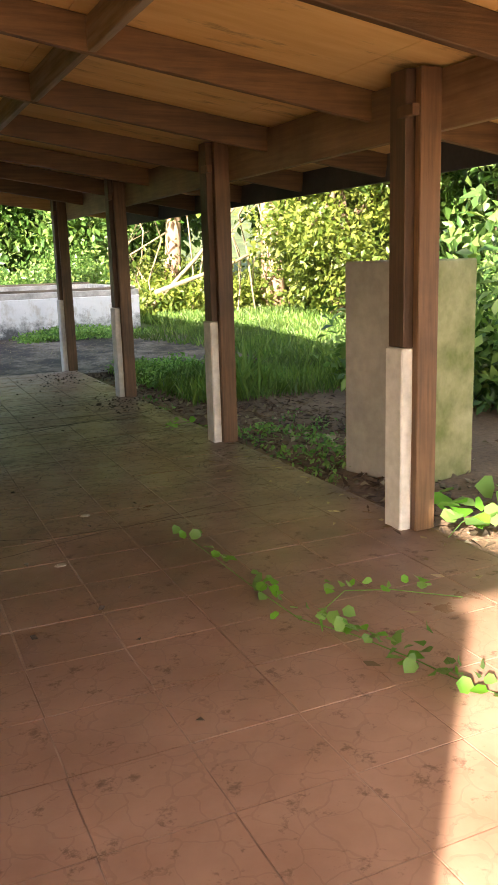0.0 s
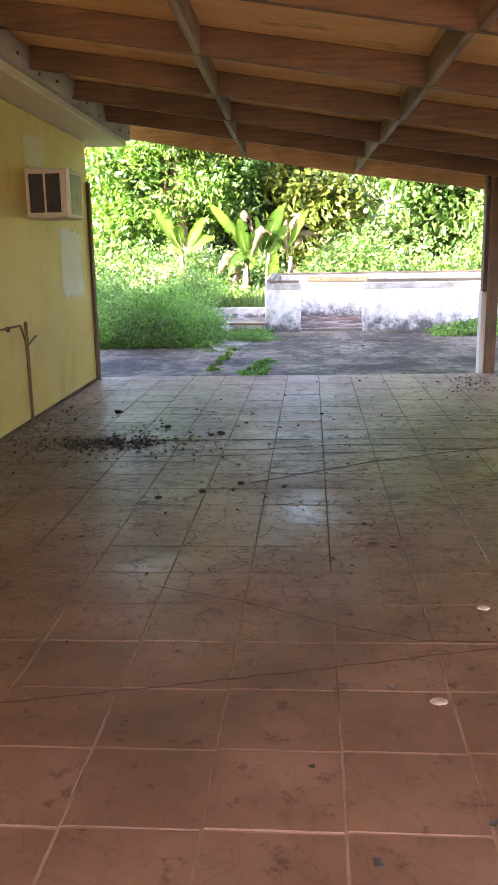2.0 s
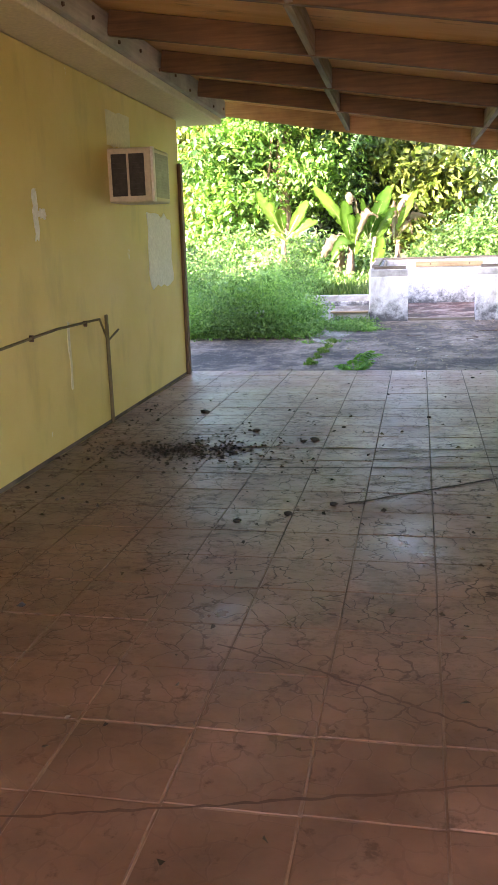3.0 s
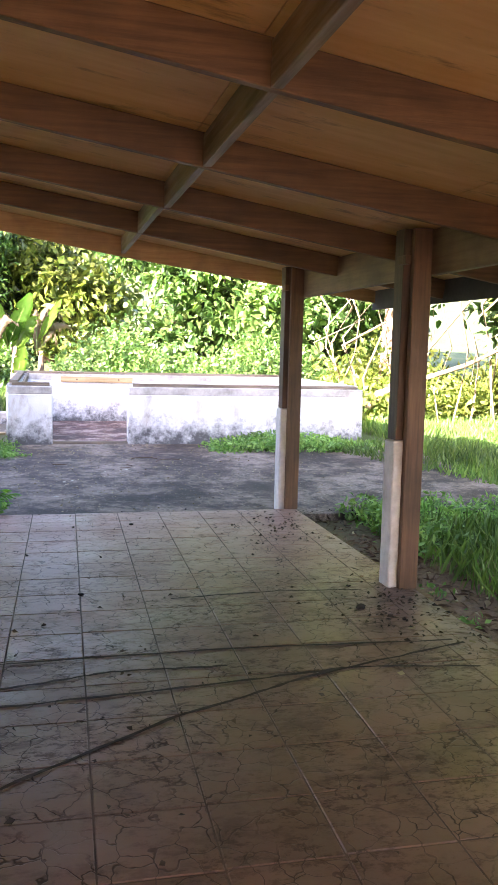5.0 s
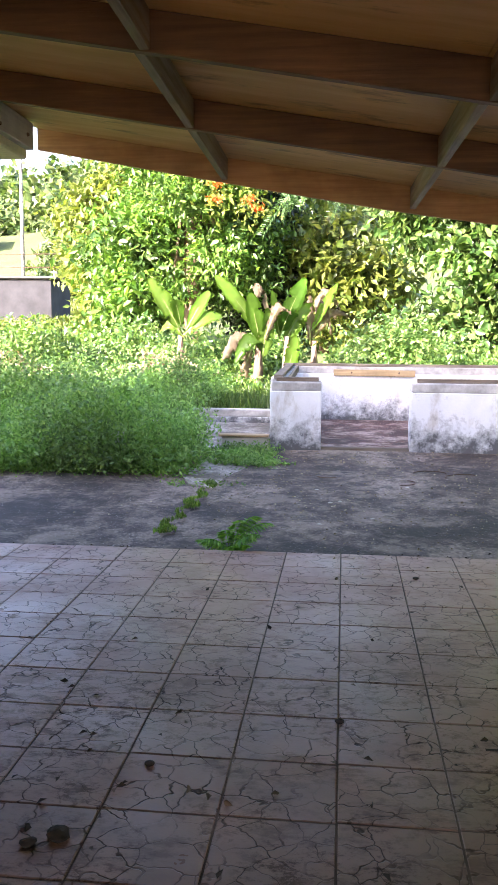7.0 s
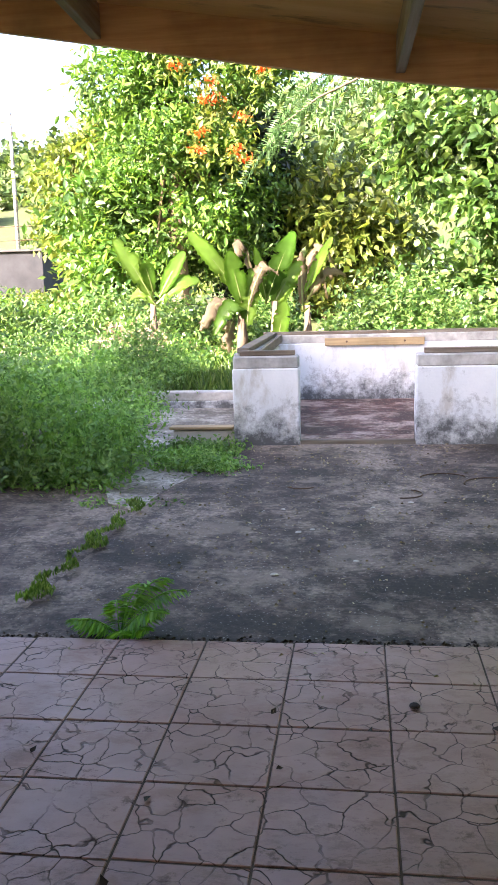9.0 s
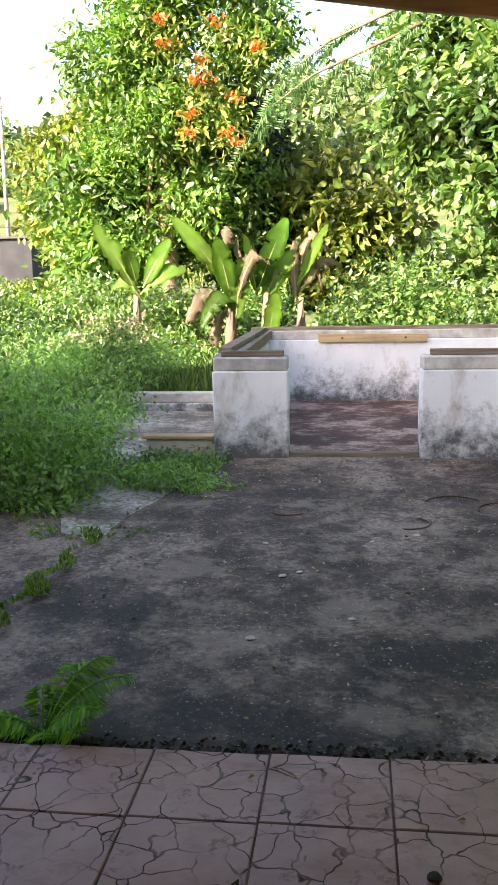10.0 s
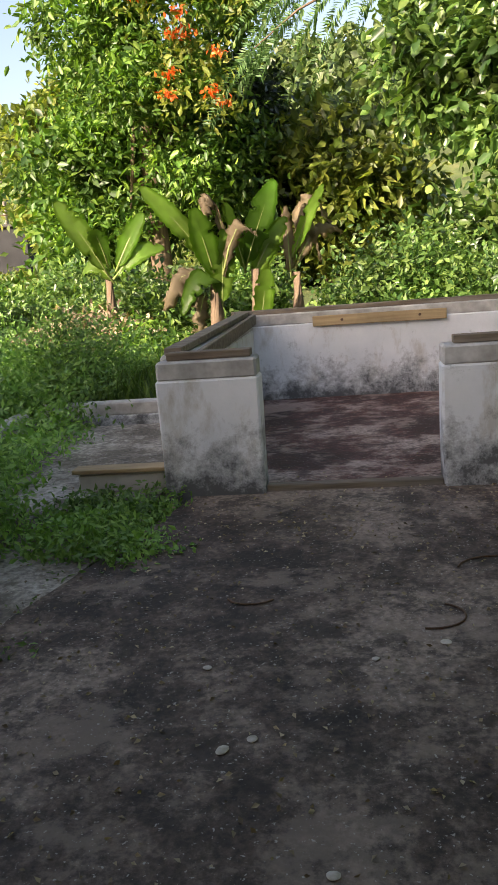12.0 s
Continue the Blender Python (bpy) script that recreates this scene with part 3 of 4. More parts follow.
wall_patch(5.93, 5.97, 1.08, 1.26, M_WHITE, "white paint scrape on the ochre wall", 0.012, 7)
wall_patch(7.10, 7.14, 0.40, 0.85, M_CREAM, "faint filler streak on the ochre wall", 0.012, 8)
cable = empty("wall_conduit", (WX, 7.8, 0), "thin grimy conduit fixed along the wall", "conduit")
part("drop", box(0.002, 0.022, 0.03, 0.065, 0.0, 0.84, 0.004), M_CABLE, cable)
part("run", tube([(0.012, -2.9, 0.81), (0.014, -1.8, 0.80), (0.012, -0.9, 0.83), (0.013, -0.1, 0.82), (0.013, 0.05, 0.64), (0.014, 0.3, 0.70)], 0.009, 6), M_CABLE, cable)
for y in (-2.2, -1.3, -0.4):
    part("clip", box(0.0, 0.024, y, y + 0.02, 0.795, 0.835, 0.002), M_STEEL, cable)

# ---- the low walled pen ----
PZ = 0.165
pen_label = "whitewashed low masonry wall stained with mould"


def plate(parent, a, b, w, h, mat, name="top_plate", label="weathered timber plate"):
    return part(name, beam_between(a, b, w, h, 0.004), mat, parent, label)


def low_wall(name, x0, x1, y0, y1, z0, z1):
    """Rendered wall with a slightly projecting mortar cap."""
    w = empty(name, (0, 0, 0), pen_label, "low wall", kind="structure")
    bm = box(x0, x1, y0, y1, z0, z1 - 0.10, 0.012)
    bmesh.ops.subdivide_edges(bm, edges=bm.edges[:], cuts=3, use_grid_fill=True)
    for v in bm.verts:
        d = noise.noise_vector(v.co * 2.3) * 0.008
        v.co += Vector((d.x, d.y, 0))
    part("render", bm, M_LIME, w)
    part("mortar_cap", box(x0 + 0.004, x1 - 0.004, y0 + 0.005, y1 - 0.004, z1 - 0.105, z1, 0.012), M_CAP, w, "grey stained mortar cap")
    return w


p = low_wall("wall_pier", -0.68, -0.125, 14.24, 14.44, 0.08, 0.885)
plate(p, (-0.62, 14.33, 0.908), (-0.16, 14.33, 0.908), 0.09, 0.042, M_PLANK)
p = low_wall("wall_pen_front", 0.835, 4.07, 14.24, 14.44, 0.08, 0.885)
plate(p, (0.90, 14.33, 0.908), (4.0, 14.33, 0.908), 0.09, 0.042, M_PLANK)
p = low_wall("wall_pen_left", -0.70, -0.52, 14.445, 17.40, 0.08, 0.90)
plate(p, (-0.61, 14.42, 0.925), (-0.61, 17.5, 0.945), 0.10, 0.042, M_PLANK)
plate(p, (-0.50, 14.6, 0.86), (-0.50, 17.36, 0.90), 0.035, 0.09, M_PLANK, "side_plank")
p = low_wall("wall_pen_back", -0.72, 4.07, 17.41, 17.60, 0.08, 0.93)
plate(p, (-0.72, 17.50, 0.95), (4.0, 17.50, 0.95), 0.10, 0.04, M_PLANK)
nb = plate(p, (0.02, 17.39, 0.845), (1.19, 17.39, 0.84), 0.036, 0.09, M_NEWPLANK, "nailed_board", "tan timber board with bolt holes")
for x in (0.28, 0.96):
    bm = bmesh.new()
    bmesh.ops.create_cone(bm, cap_ends=True, segments=8, radius1=0.014, radius2=0.012, depth=0.01, matrix=pose(x, 17.369, 0.845, 90))
    part("bolt", bm, M_STEEL, nb)
low_wall("wall_pen_right", 3.88, 4.07, 14.445, 17.405, 0.08, 0.93)
tagged(mesh_ob("floor_pen", box(-0.53, 3.9, 14.30, 17.42, 0.06, PZ - 0.01, 0.004), M_RED), "worn dark red oxide concrete floor", "floor", kind="structure")
tagged(mesh_ob("trim_threshold", box(-0.12, 0.83, 14.27, 14.33, 0.12, PZ + 0.012, 0.006), M_PLANK), "weathered timber threshold strip", "threshold", kind="structure")
# drips of mortar and a spill along the back wall's foot
# planter beside the pen
p = low_wall("wall_planter_back", -2.15, -0.71, 16.15, 16.30, 0.12, 0.40)
p = low_wall("wall_planter_side", -2.30, -2.16, 13.6, 16.30, 0.0, 0.36)
kerb = tagged(mesh_ob("wall_planter_kerb", box(-1.24, -0.70, 14.42, 14.52, 0.05, 0.245, 0.01), M_BOX), "short pale concrete kerb", "kerb", kind="structure")
tagged(mesh_ob("plank", box(-1.27, -0.71, 14.40, 14.53, 0.25, 0.275, 0.004), M_NEWPLANK), "tan plank lying on the concrete kerb", "plank")

# concrete box beside the porch
def concrete_box():
    b = empty("concrete_box", (2.61, 4.0, -0.12), "weathered grey and mossy concrete housing beside the porch", "concrete box")
    b.rotation_euler = (0, 0, radians(14))
    part("left_slab", box(0.0, 0.09, 0.0, 0.64, 0, 1.42, 0.012), M_BOX, b)
    part("front_slab", box(0.093, 0.565, 0.0, 0.08, 0, 1.42, 0.012), M_MOSSY, b, "moss-speckled concrete slab")
    part("back_slab", box(0.093, 0.50, 0.56, 0.64, 0, 1.42, 0.012), M_BOX, b)
    part("right_slab", box(0.42, 0.50, 0.083, 0.557, 0, 1.42, 0.012), M_BOX, b)


concrete_box()

# ---- vegetation ----
def trunk_mesh(points, radii, parent, mat, name="trunk", sides=10):
    return part(name, tube(points, radii, sides), mat, parent)


def tree(x, y, height, blobs, leaf, count, size, seed, bark=M_BARK, radius=0.2, label="", name="tree", aspect=0.5, lean=(0, 0), clump=0.42, per=26, oval=False):
    """Tapered trunk with limbs towards the blobs of its crown, given relative to the foot."""
    rng = random.Random(seed)
    z0 = float(ground_z(x, y)) - 0.05
    t = empty(name, (x, y, z0), label, "tree")
    pts = [(lean[0] * s + 0.12 * math.sin(3 * s + seed), lean[1] * s + 0.1 * math.cos(2.5 * s + seed), height * s) for s in (0, 0.12, 0.3, 0.5, 0.7, 0.88)]
    trunk_mesh(pts, [radius * 1.25, radius, radius * 0.85, radius * 0.65, radius * 0.45, radius * 0.2], t, bark)
    for b in blobs[:9]:
        s = rng.choice(pts[2:5])
        e = Vector((b[0], b[1], b[2]))
        mid = (Vector(s) * 0.5 + e * 0.5) + Vector((rng.uniform(-0.2, 0.2), rng.uniform(-0.2, 0.2), -0.15))
        trunk_mesh([s, mid, e], [radius * 0.4, radius * 0.28, radius * 0.1], t, bark, "limb", 6)
    crown("crown", blobs, count, size, leaf, seed, t, "", aspect, clump=clump, per=per, oval=oval)
    return t


def blob_cloud(seed, n, cx, cy, z0, z1, rx, ry, r0, r1):
    rng = random.Random(seed)
    out = []
    for k in range(n):
        f = (k + 0.5) / n
        taper = math.sin(math.pi * (0.16 + 0.74 * f)) ** 0.7
        a = rng.uniform(0, math.tau)
        q = rng.uniform(0.35, 1.0) * taper
        r = rng.uniform(r0, r1)
        out.append((cx + math.cos(a) * rx * q, cy + math.sin(a) * ry * q, z0 + (z1 - z0) * f, r, r, r * 0.8))
    return out


# flowering tree behind the bananas
tulip = tree(-3.9, 29.0, 9.0, blob_cloud(3, 34, 0.35, 0, 1.8, 10.4, 2.1, 1.9, 0.5, 0.9), L_TREE, 42000, 0.19, 3, radius=0.24,
             label="leafy green tree dotted with orange flower clusters", name="flowering_tree", aspect=0.42, oval=True)
frng = np.random.default_rng(8)
for k, (dx, dz) in enumerate(((-2.58, 5.77), (-2.78, 5.78), (-1.99, 5.42), (-2.94, 5.10), (-3.01, 4.73), (-2.10, 4.71), (-1.90, 4.51), (-2.68, 6.11), (-3.4, 6.5), (-3.55, 7.0), (-2.3, 6.9), (-1.5, 6.4))):
    n = 26
    c = np.array([dx + 3.9, -2.5, dz - float(ground_z(-3.9, 29.0)) + 0.05])
    ps = c + frng.normal(size=(n, 3)) * np.array([0.10, 0.08, 0.06])
    v, f = leaf_arrays(ps, frng.normal(size=(n, 3)) + np.array([0, -0.4, 0.7]), np.full(n, 0.12), 0.6, 0.4, frng)
    sp = c + frng.normal(size=(70, 3)) * np.array([0.30, 0.22, 0.24]) + np.array([0, 0.25, -0.1])
    lv, lf = leaf_arrays(sp, frng.normal(size=(70, 3)) + np.array([0, -0.5, -0.2]), np.full(70, 0.2), 0.42, 0.25, frng)
    tagged(quick_mesh("leaf_spray", lv, lf, L_YELLOW, tulip), kind="stuff")
    tagged(quick_mesh("flower", v, f, L_FLOWER, tulip, "orange flower cluster"), kind="stuff")

tree(3.9, 24.5, 10.0, blob_cloud(11, 34, 0, 0, 0.6, 11.5, 2.5, 2.0, 0.7, 1.2), L_VINE, 56000, 0.22, 11, label="tall tree smothered in green vines", name="vine_covered_tree", aspect=0.55, oval=True)
tree(6.6, 23.5, 10.0, blob_cloud(12, 30, 0, 0, 0.5, 11.0, 2.8, 2.2, 0.8, 1.4), L_VINE, 44000, 0.24, 12, label="tall tree smothered in broad-leaved vines", name="vine_covered_tree", aspect=0.55, oval=True)
# added tree, its dark leaf colour stands in for a shaded gap
tree(-2.15, 30.6, 5.5, blob_cloud(25, 16, 0, 0, 0.6, 5.2, 0.5, 0.6, 0.5, 0.75), L_SHADE, 15000, 0.2, 25, label="added tree with shade-dark leaves filling the hollow beside the flowering tree")
tree(-0.2, 31.5, 3.6, blob_cloud(13, 18, 0, 0, 0.6, 4.0, 2.4, 1.6, 0.9, 1.4), L_YELLOW, 12000, 0.3, 13, label="yellow-green sunlit tree in the distance")
tree(-1.2, 40.0, 4.6, blob_cloud(14, 18, 0, 0, 1.0, 5.0, 3.0, 1.6, 1.0, 1.6), L_FAR, 10000, 0.36, 14, label="hazy green tree in the distance")
tree(-7.4, 34.0, 5.0, blob_cloud(15, 22, 0, 0, 0.8, 5.8, 1.5, 2.0, 0.8, 1.3), L_YELLOW, 17000, 0.28, 15, label="bushy sunlit yellow-green tree")
tree(-5.6, 30.0, 4.2, blob_cloud(16, 16, 0, 0, 0.5, 4.6, 1.3, 1.6, 0.7, 1.1), L_TREE, 13000, 0.26, 16, label="bushy green young tree")
tree(-17.5, 64.0, 6.0, blob_cloud(17, 16, 0, 0, 0.8, 6.0, 4.0, 2.5, 1.4, 2.2), L_FAR, 10000, 0.5, 17, label="hazy green tree on the slope")
tree(8.5, 17.5, 8.5, blob_cloud(18, 20, 0.3, 0, 3.2, 10, 2.4, 2.4, 0.8, 1.4), L_VINE, 16000, 0.24, 18, M_REDBARK, 0.26, "tall tree with peeling reddish bark", lean=(-0.4, 0.2))
tree(6.3, 18.8, 8.0, blob_cloud(19, 16, 0.2, 0.3, 3.4, 9.5, 2.2, 2.2, 0.8, 1.3), L_TREE, 13000, 0.24, 19, M_REDBARK, 0.20, "tall tree with peeling reddish bark", lean=(0.3, 0.2))
tree(9.8, 11.5, 9.0, blob_cloud(20, 22, 0, 0, 1.5, 10, 2.6, 2.8, 0.9, 1.5), L_VINE, 18000, 0.25, 20, label="shady tree hung with vines")
tree(8.4, 14.6, 6.5, blob_cloud(22, 22, 0, 0, 0.4, 7.0, 1.7, 1.4, 0.5, 0.9), L_YELLOW, 34000, 0.13, 22, label="sunlit tree curtained with hanging vines", name="vine_covered_tree", aspect=0.6)
tree(12.5, 19.0, 9.0, blob_cloud(23, 26, 0, 0, 0.5, 9.5, 3.4, 3.0, 1.0, 1.6), L_VINE, 24000, 0.3, 23, label="dense shady tree behind the lawn")
tree(13.0, 12.0, 9.0, blob_cloud(24, 26, 0, 0, 0.5, 9.5, 3.0, 3.4, 1.0, 1.6), L_VINE, 20000, 0.3, 24, label="dense shady tree behind the lawn")
tree(8.6, 6.0, 7.5, blob_cloud(21, 22, 0, 0, 0.6, 8.5, 2.2, 2.6, 0.9, 1.4), L_YELLOW, 18000, 0.26, 21, label="leafy tree beside the porch")


def thicket(name, x0, x1, y0, y1, h, n, size, mat, label, seed, category="undergrowth", aspect=0.5, stem=True, power=1.0, patchy=0.0):
    """Undergrowth: leaves on upright stems that stand over the ground, in tufts of uneven height."""
    rng = np.random.default_rng(seed)
    per = 22
    ns = n // per
    x, y = rng.uniform(x0, x1, ns), rng.uniform(y0, y1, ns)
    hh = h * (0.55 + 0.45 * np.sin(x * 1.9 + seed) * np.sin(y * 1.6 + seed * 2)) * rng.uniform(0.6, 1.15, ns)
    if patchy:
        keep = np.sin(x * 2.3 + seed) * np.sin(y * 1.7 - seed) + rng.uniform(-0.6, 0.6, ns) > patchy
        x, y, hh = x[keep], y[keep], hh[keep]
        ns = len(x)
    g = ground_z(x, y)
    o = np.repeat(np.arange(ns), per)
    f = rng.uniform(0, 1, ns * per) ** power
    leanv = rng.normal(size=(ns, 2)) * 0.22
    pos = np.stack([x[o] + leanv[o, 0] * f * hh[o], y[o] + leanv[o, 1] * f * hh[o], g[o] + f * hh[o]], 1)
    pos[:, :2] += rng.normal(size=(ns * per, 2)) * (0.04 + 0.08 * h)
    along = rng.normal(size=(ns * per, 3)) + np.array([0, 0, 0.35])
    v, fa = leaf_arrays(pos, along, np.full(ns * per, size), aspect, 0.25, rng)
    return tagged(quick_mesh(name, v, fa, mat), label, category, kind="stuff")


def grass(name, x0, x1, y0, y1, h, n, mat, label, seed, skip=None, width=0.10, rise=0.0):
    rng = np.random.default_rng(seed)
    x, y = rng.uniform(x0, x1, n), rng.uniform(y0, y1, n)
    if skip:
        k = ~skip(x, y)
        x, y = x[k], y[k]
    n = len(x)
    hh = h * rng.uniform(0.4, 1.2, n)
    pos = np.stack([x, y, ground_z(x, y) + rise + hh * 0.45], 1)
    along = np.stack([rng.normal(size=n) * 0.35, rng.normal(size=n) * 0.35, np.ones(n)], 1)
    v, f = leaf_arrays(pos, along, hh, width, 0.2, rng)
    return tagged(quick_mesh(name, v, f, mat), label, "grass", kind="stuff")


thicket("weeds_bed", -5.6, -1.75, 13.0, 19.0, 1.1, 150000, 0.055, L_WEED, "dense waist-high green weeds", 31, "weeds", 0.45)
thicket("weeds_edge", -3.6, -1.35, 12.9, 14.0, 0.55, 26000, 0.05, L_WEED, "low green weeds spilling onto the concrete", 32, "weeds", 0.45)
thicket("weeds_path", -1.35, -0.55, 13.3, 14.35, 0.26, 7000, 0.04, L_WEED, "creeping weeds at the foot of the pier", 33, "weeds", 0.45, patchy=-0.1)
thicket("weeds_path", -1.5, -0.85, 12.5, 13.5, 0.16, 5000, 0.045, L_WEED, "creeping weeds over the edge of the apron", 42, "weeds", 0.45)
thicket("weeds_path", -1.15, -0.45, 13.4, 14.2, 0.3, 7000, 0.045, L_WEED, "creeping weeds at the foot of the pier", 43, "weeds", 0.45)
thicket("weeds_banana", -2.4, -0.3, 19.5, 20.1, 0.85, 9000, 0.10, L_TREE, "leafy green shrubs round the banana stems", 44, "shrub", 0.5, patchy=-0.2)
thicket("weeds_corner", 2.5, 4.2, 9.0, 10.6, 0.4, 7000, 0.07, L_WEED, "bright weeds beside the corner of the porch", 45, "weeds", 0.4, patchy=0.0)
thicket("weeds_pen", 1.9, 4.3, 13.6, 14.22, 0.3, 8000, 0.07, L_WEED, "weeds along the low wall", 34, "weeds", 0.4)
thicket("undergrowth_back", -7.5, -0.8, 21.6, 24.5, 1.35, 60000, 0.12, L_VINE, "tangled undergrowth of creepers", 35)
thicket("undergrowth_brown", -7.0, -1.6, 20.0, 21.6, 0.8, 14000, 0.13, L_DRY, "dry brown undergrowth", 36)
thicket("undergrowth_right", 0.2, 5.8, 20.2, 22.8, 1.6, 60000, 0.11, L_VINE, "green undergrowth behind the pen", 37)
thicket("undergrowth_vines", 5.0, 11.0, 17.0, 21.0, 1.6, 20000, 0.16, L_YELLOW, "sunlit undergrowth below the trees", 38)
thicket("undergrowth_porch", 4.6, 8.5, 2.5, 8.0, 2.3, 40000, 0.15, L_VINE, "broad-leaved undergrowth beside the porch", 39)
thicket("undergrowth_far", -26, -9, 38, 45, 0.7, 18000, 0.25, L_YELLOW, "sunlit scrub in front of the field", 40)
thicket("undergrowth_mid", -16, -5.0, 23, 31, 1.15, 46000, 0.16, L_TREE, "green scrub behind the weeds", 41)
grass("grass_lawn", 2.5, 9.0, 7.6, 17.5, 0.22, 42000, L_GRASS, "rough sunlit grass beside the apron", 51, lambda x, y: (x < 4.7) & (y > 9.9) & (y < 17.7))
grass("grass_apron", 2.6, 4.7, 11.0, 14.2, 0.2, 3500, L_GRASS, "grass growing over the apron edge", 52, lambda x, y: (x < 4.75 - (y - 11.0) * 0.5))
grass("grass_back", -5.0, -0.8, 16.4, 20.5, 0.4, 14000, L_GRASS, "tall grass behind the planter", 53)
grass("grass_field", -40, -6, 46, 75, 0.6, 26000, L_YELLOW, "sunlit yellow-green field", 54)
thicket("hill_woods", -120, 10, 112, 170, 6.0, 50000, 1.3, L_FAR, "wooded hillside in the distance", 55, "woods", 0.8)


# bananas
def banana_leaf(plant, base, tip, width, arch, dry, rng):
    """One broad leaf from base to tip: midrib bowed by arch, blades folded up from it and torn at the margin."""
    a, b = Vector(base), Vector(tip)
    d = (b - a).normalized()
    width *= 1.15 if dry else 0.95
    side = d.cross(Vector((0.25, -1, 0.35))).normalized()
    nr = side.cross(d)
    bm = bmesh.new()
    rows, n = [], 26
    for i in range(n + 1):
        s = i / n
        mid = a.lerp(b, s) + Vector((0, -0.25, 1)) * arch * math.sin(math.pi * s)
        w = 0.014 if s < 0.1 else width * 0.5 * max(0.05, math.sin(math.pi * (0.06 + 0.92 * (s - 0.1) / 0.9))) ** 0.55
        row = []
        for q in (-1, -0.5, 0, 0.5, 1):
            tear = rng.uniform(0.45 if dry else 0.82, 1.05) if abs(q) == 1 else 1
            lift = 0.30 * abs(q) - (0.9 if dry else 0.15) * q * q
            jag = Vector((rng.uniform(-1, 1), rng.uniform(-1, 1), rng.uniform(-1.4, 0.6))) * (0.03 if dry else 0.006) * abs(q)
            row.append(bm.verts.new(mid + side * w * q * tear + nr * w * lift + jag))
        rows.append(row)
    for k, (p, r) in enumerate(zip(rows, rows[1:])):
        for j in range(4):
            if j in (0, 3) and k > 4 and rng.random() < (0.14 if dry else 0.09):
                continue
            bm.faces.new((p[j], p[j + 1], r[j + 1], r[j])).smooth = True
    bmesh.ops.solidify(bm, geom=bm.faces[:], thickness=0.004)
    leaf = part("leaf", bm, L_WITHERED if dry else L_BANANA, plant, "withered brown torn leaf" if dry else "")
    part("midrib", tube([tuple(a.lerp(b, s) + Vector((0, -0.25, 1)) * arch * math.sin(math.pi * s) + nr * -0.008) for s in (0, 0.25, 0.5, 0.75, 0.97)], [0.018, 0.014, 0.011, 0.008, 0.003], 5), M_MIDRIB, leaf)


def banana(x, y, h, leaves, seed, label):
    """Banana plant: a stem of leaf sheaths with leaves (base, tip, width, arch, dry) set in world x and z."""
    rng = random.Random(seed)
    z0 = float(ground_z(x, y)) - 0.03
    b = empty("banana_plant", (x, y, z0), label, "banana plant")
    part("stem", tube([(0, 0, 0), (0.03, 0, h * 0.5), (0.02, 0.02, h)], [0.11, 0.09, 0.05], 9), M_BARK, b)
    for (bx, bz), (tx, tz), w, arch, dry in leaves:
        dy = rng.uniform(-0.35, 0.2)
        banana_leaf(b, (bx - x, rng.uniform(-0.06, 0.06), bz - z0), (tx - x, dy, tz - z0), w, arch, dry, rng)
    return b


banana(-1.35, 20.3, 1.3, [((-1.35, 1.45), (-2.08, 2.40), 0.30, 0.05, 0), ((-1.30, 1.25), (-1.45, 2.10), 0.36, 0.02, 0), ((-1.25, 0.9), (-1.15, 1.85), 0.34, 0.02, 0), ((-1.2, 1.2), (-1.75, 0.85), 0.3, 0.25, 0),
                          ((-1.45, 1.5), (-1.15, 1.72), 0.26, 0.62, 1), ((-1.45, 1.35), (-1.95, 0.92), 0.26, 0.18, 1), ((-1.45, 1.1), (-1.6, 0.5), 0.22, 0.1, 1), ((-1.2, 1.3), (-0.75, 1.75), 0.26, 0.3, 1)], 1, "banana plant with broad green and withered leaves")
banana(-0.85, 20.5, 1.2, [((-0.95, 1.35), (-0.50, 2.38), 0.36, 0.03, 0), ((-0.9, 1.2), (-0.40, 1.95), 0.28, 0.05, 0), ((-0.95, 1.3), (-1.08, 2.15), 0.18, 0.02, 0), ((-0.8, 1.2), (-0.5, 1.72), 0.3, 0.12, 0), ((-0.8, 0.6), (-0.65, 1.35), 0.3, 0.02, 0)], 3, "banana plant with upright green leaves")
banana(-0.35, 20.8, 1.1, [((-0.38, 1.35), (0.12, 1.85), 0.26, 0.55, 1), ((-0.35, 1.4), (0.0, 1.40), 0.34, 0.62, 1), ((-0.40, 1.4), (0.08, 2.30), 0.18, 0.04, 0), ((-0.4, 1.2), (-0.42, 2.10), 0.22, 0.05, 1), ((-0.35, 1.3), (0.28, 1.75), 0.2, 0.25, 1)], 2, "banana plant with torn brown leaves")
banana(-2.9, 21.0, 1.2, [((-2.85, 1.4), (-3.42, 2.40), 0.34, 0.04, 0), ((-2.85, 1.5), (-2.95, 2.0), 0.28, 0.1, 0), ((-2.75, 1.45), (-2.32, 2.18), 0.28, 0.03, 0), ((-2.8, 1.35), (-2.1, 1.72), 0.30, 0.12, 0), ((-2.8, 1.3), (-3.3, 1.4), 0.26, 0.2, 0)], 4, "young banana plant among creepers")


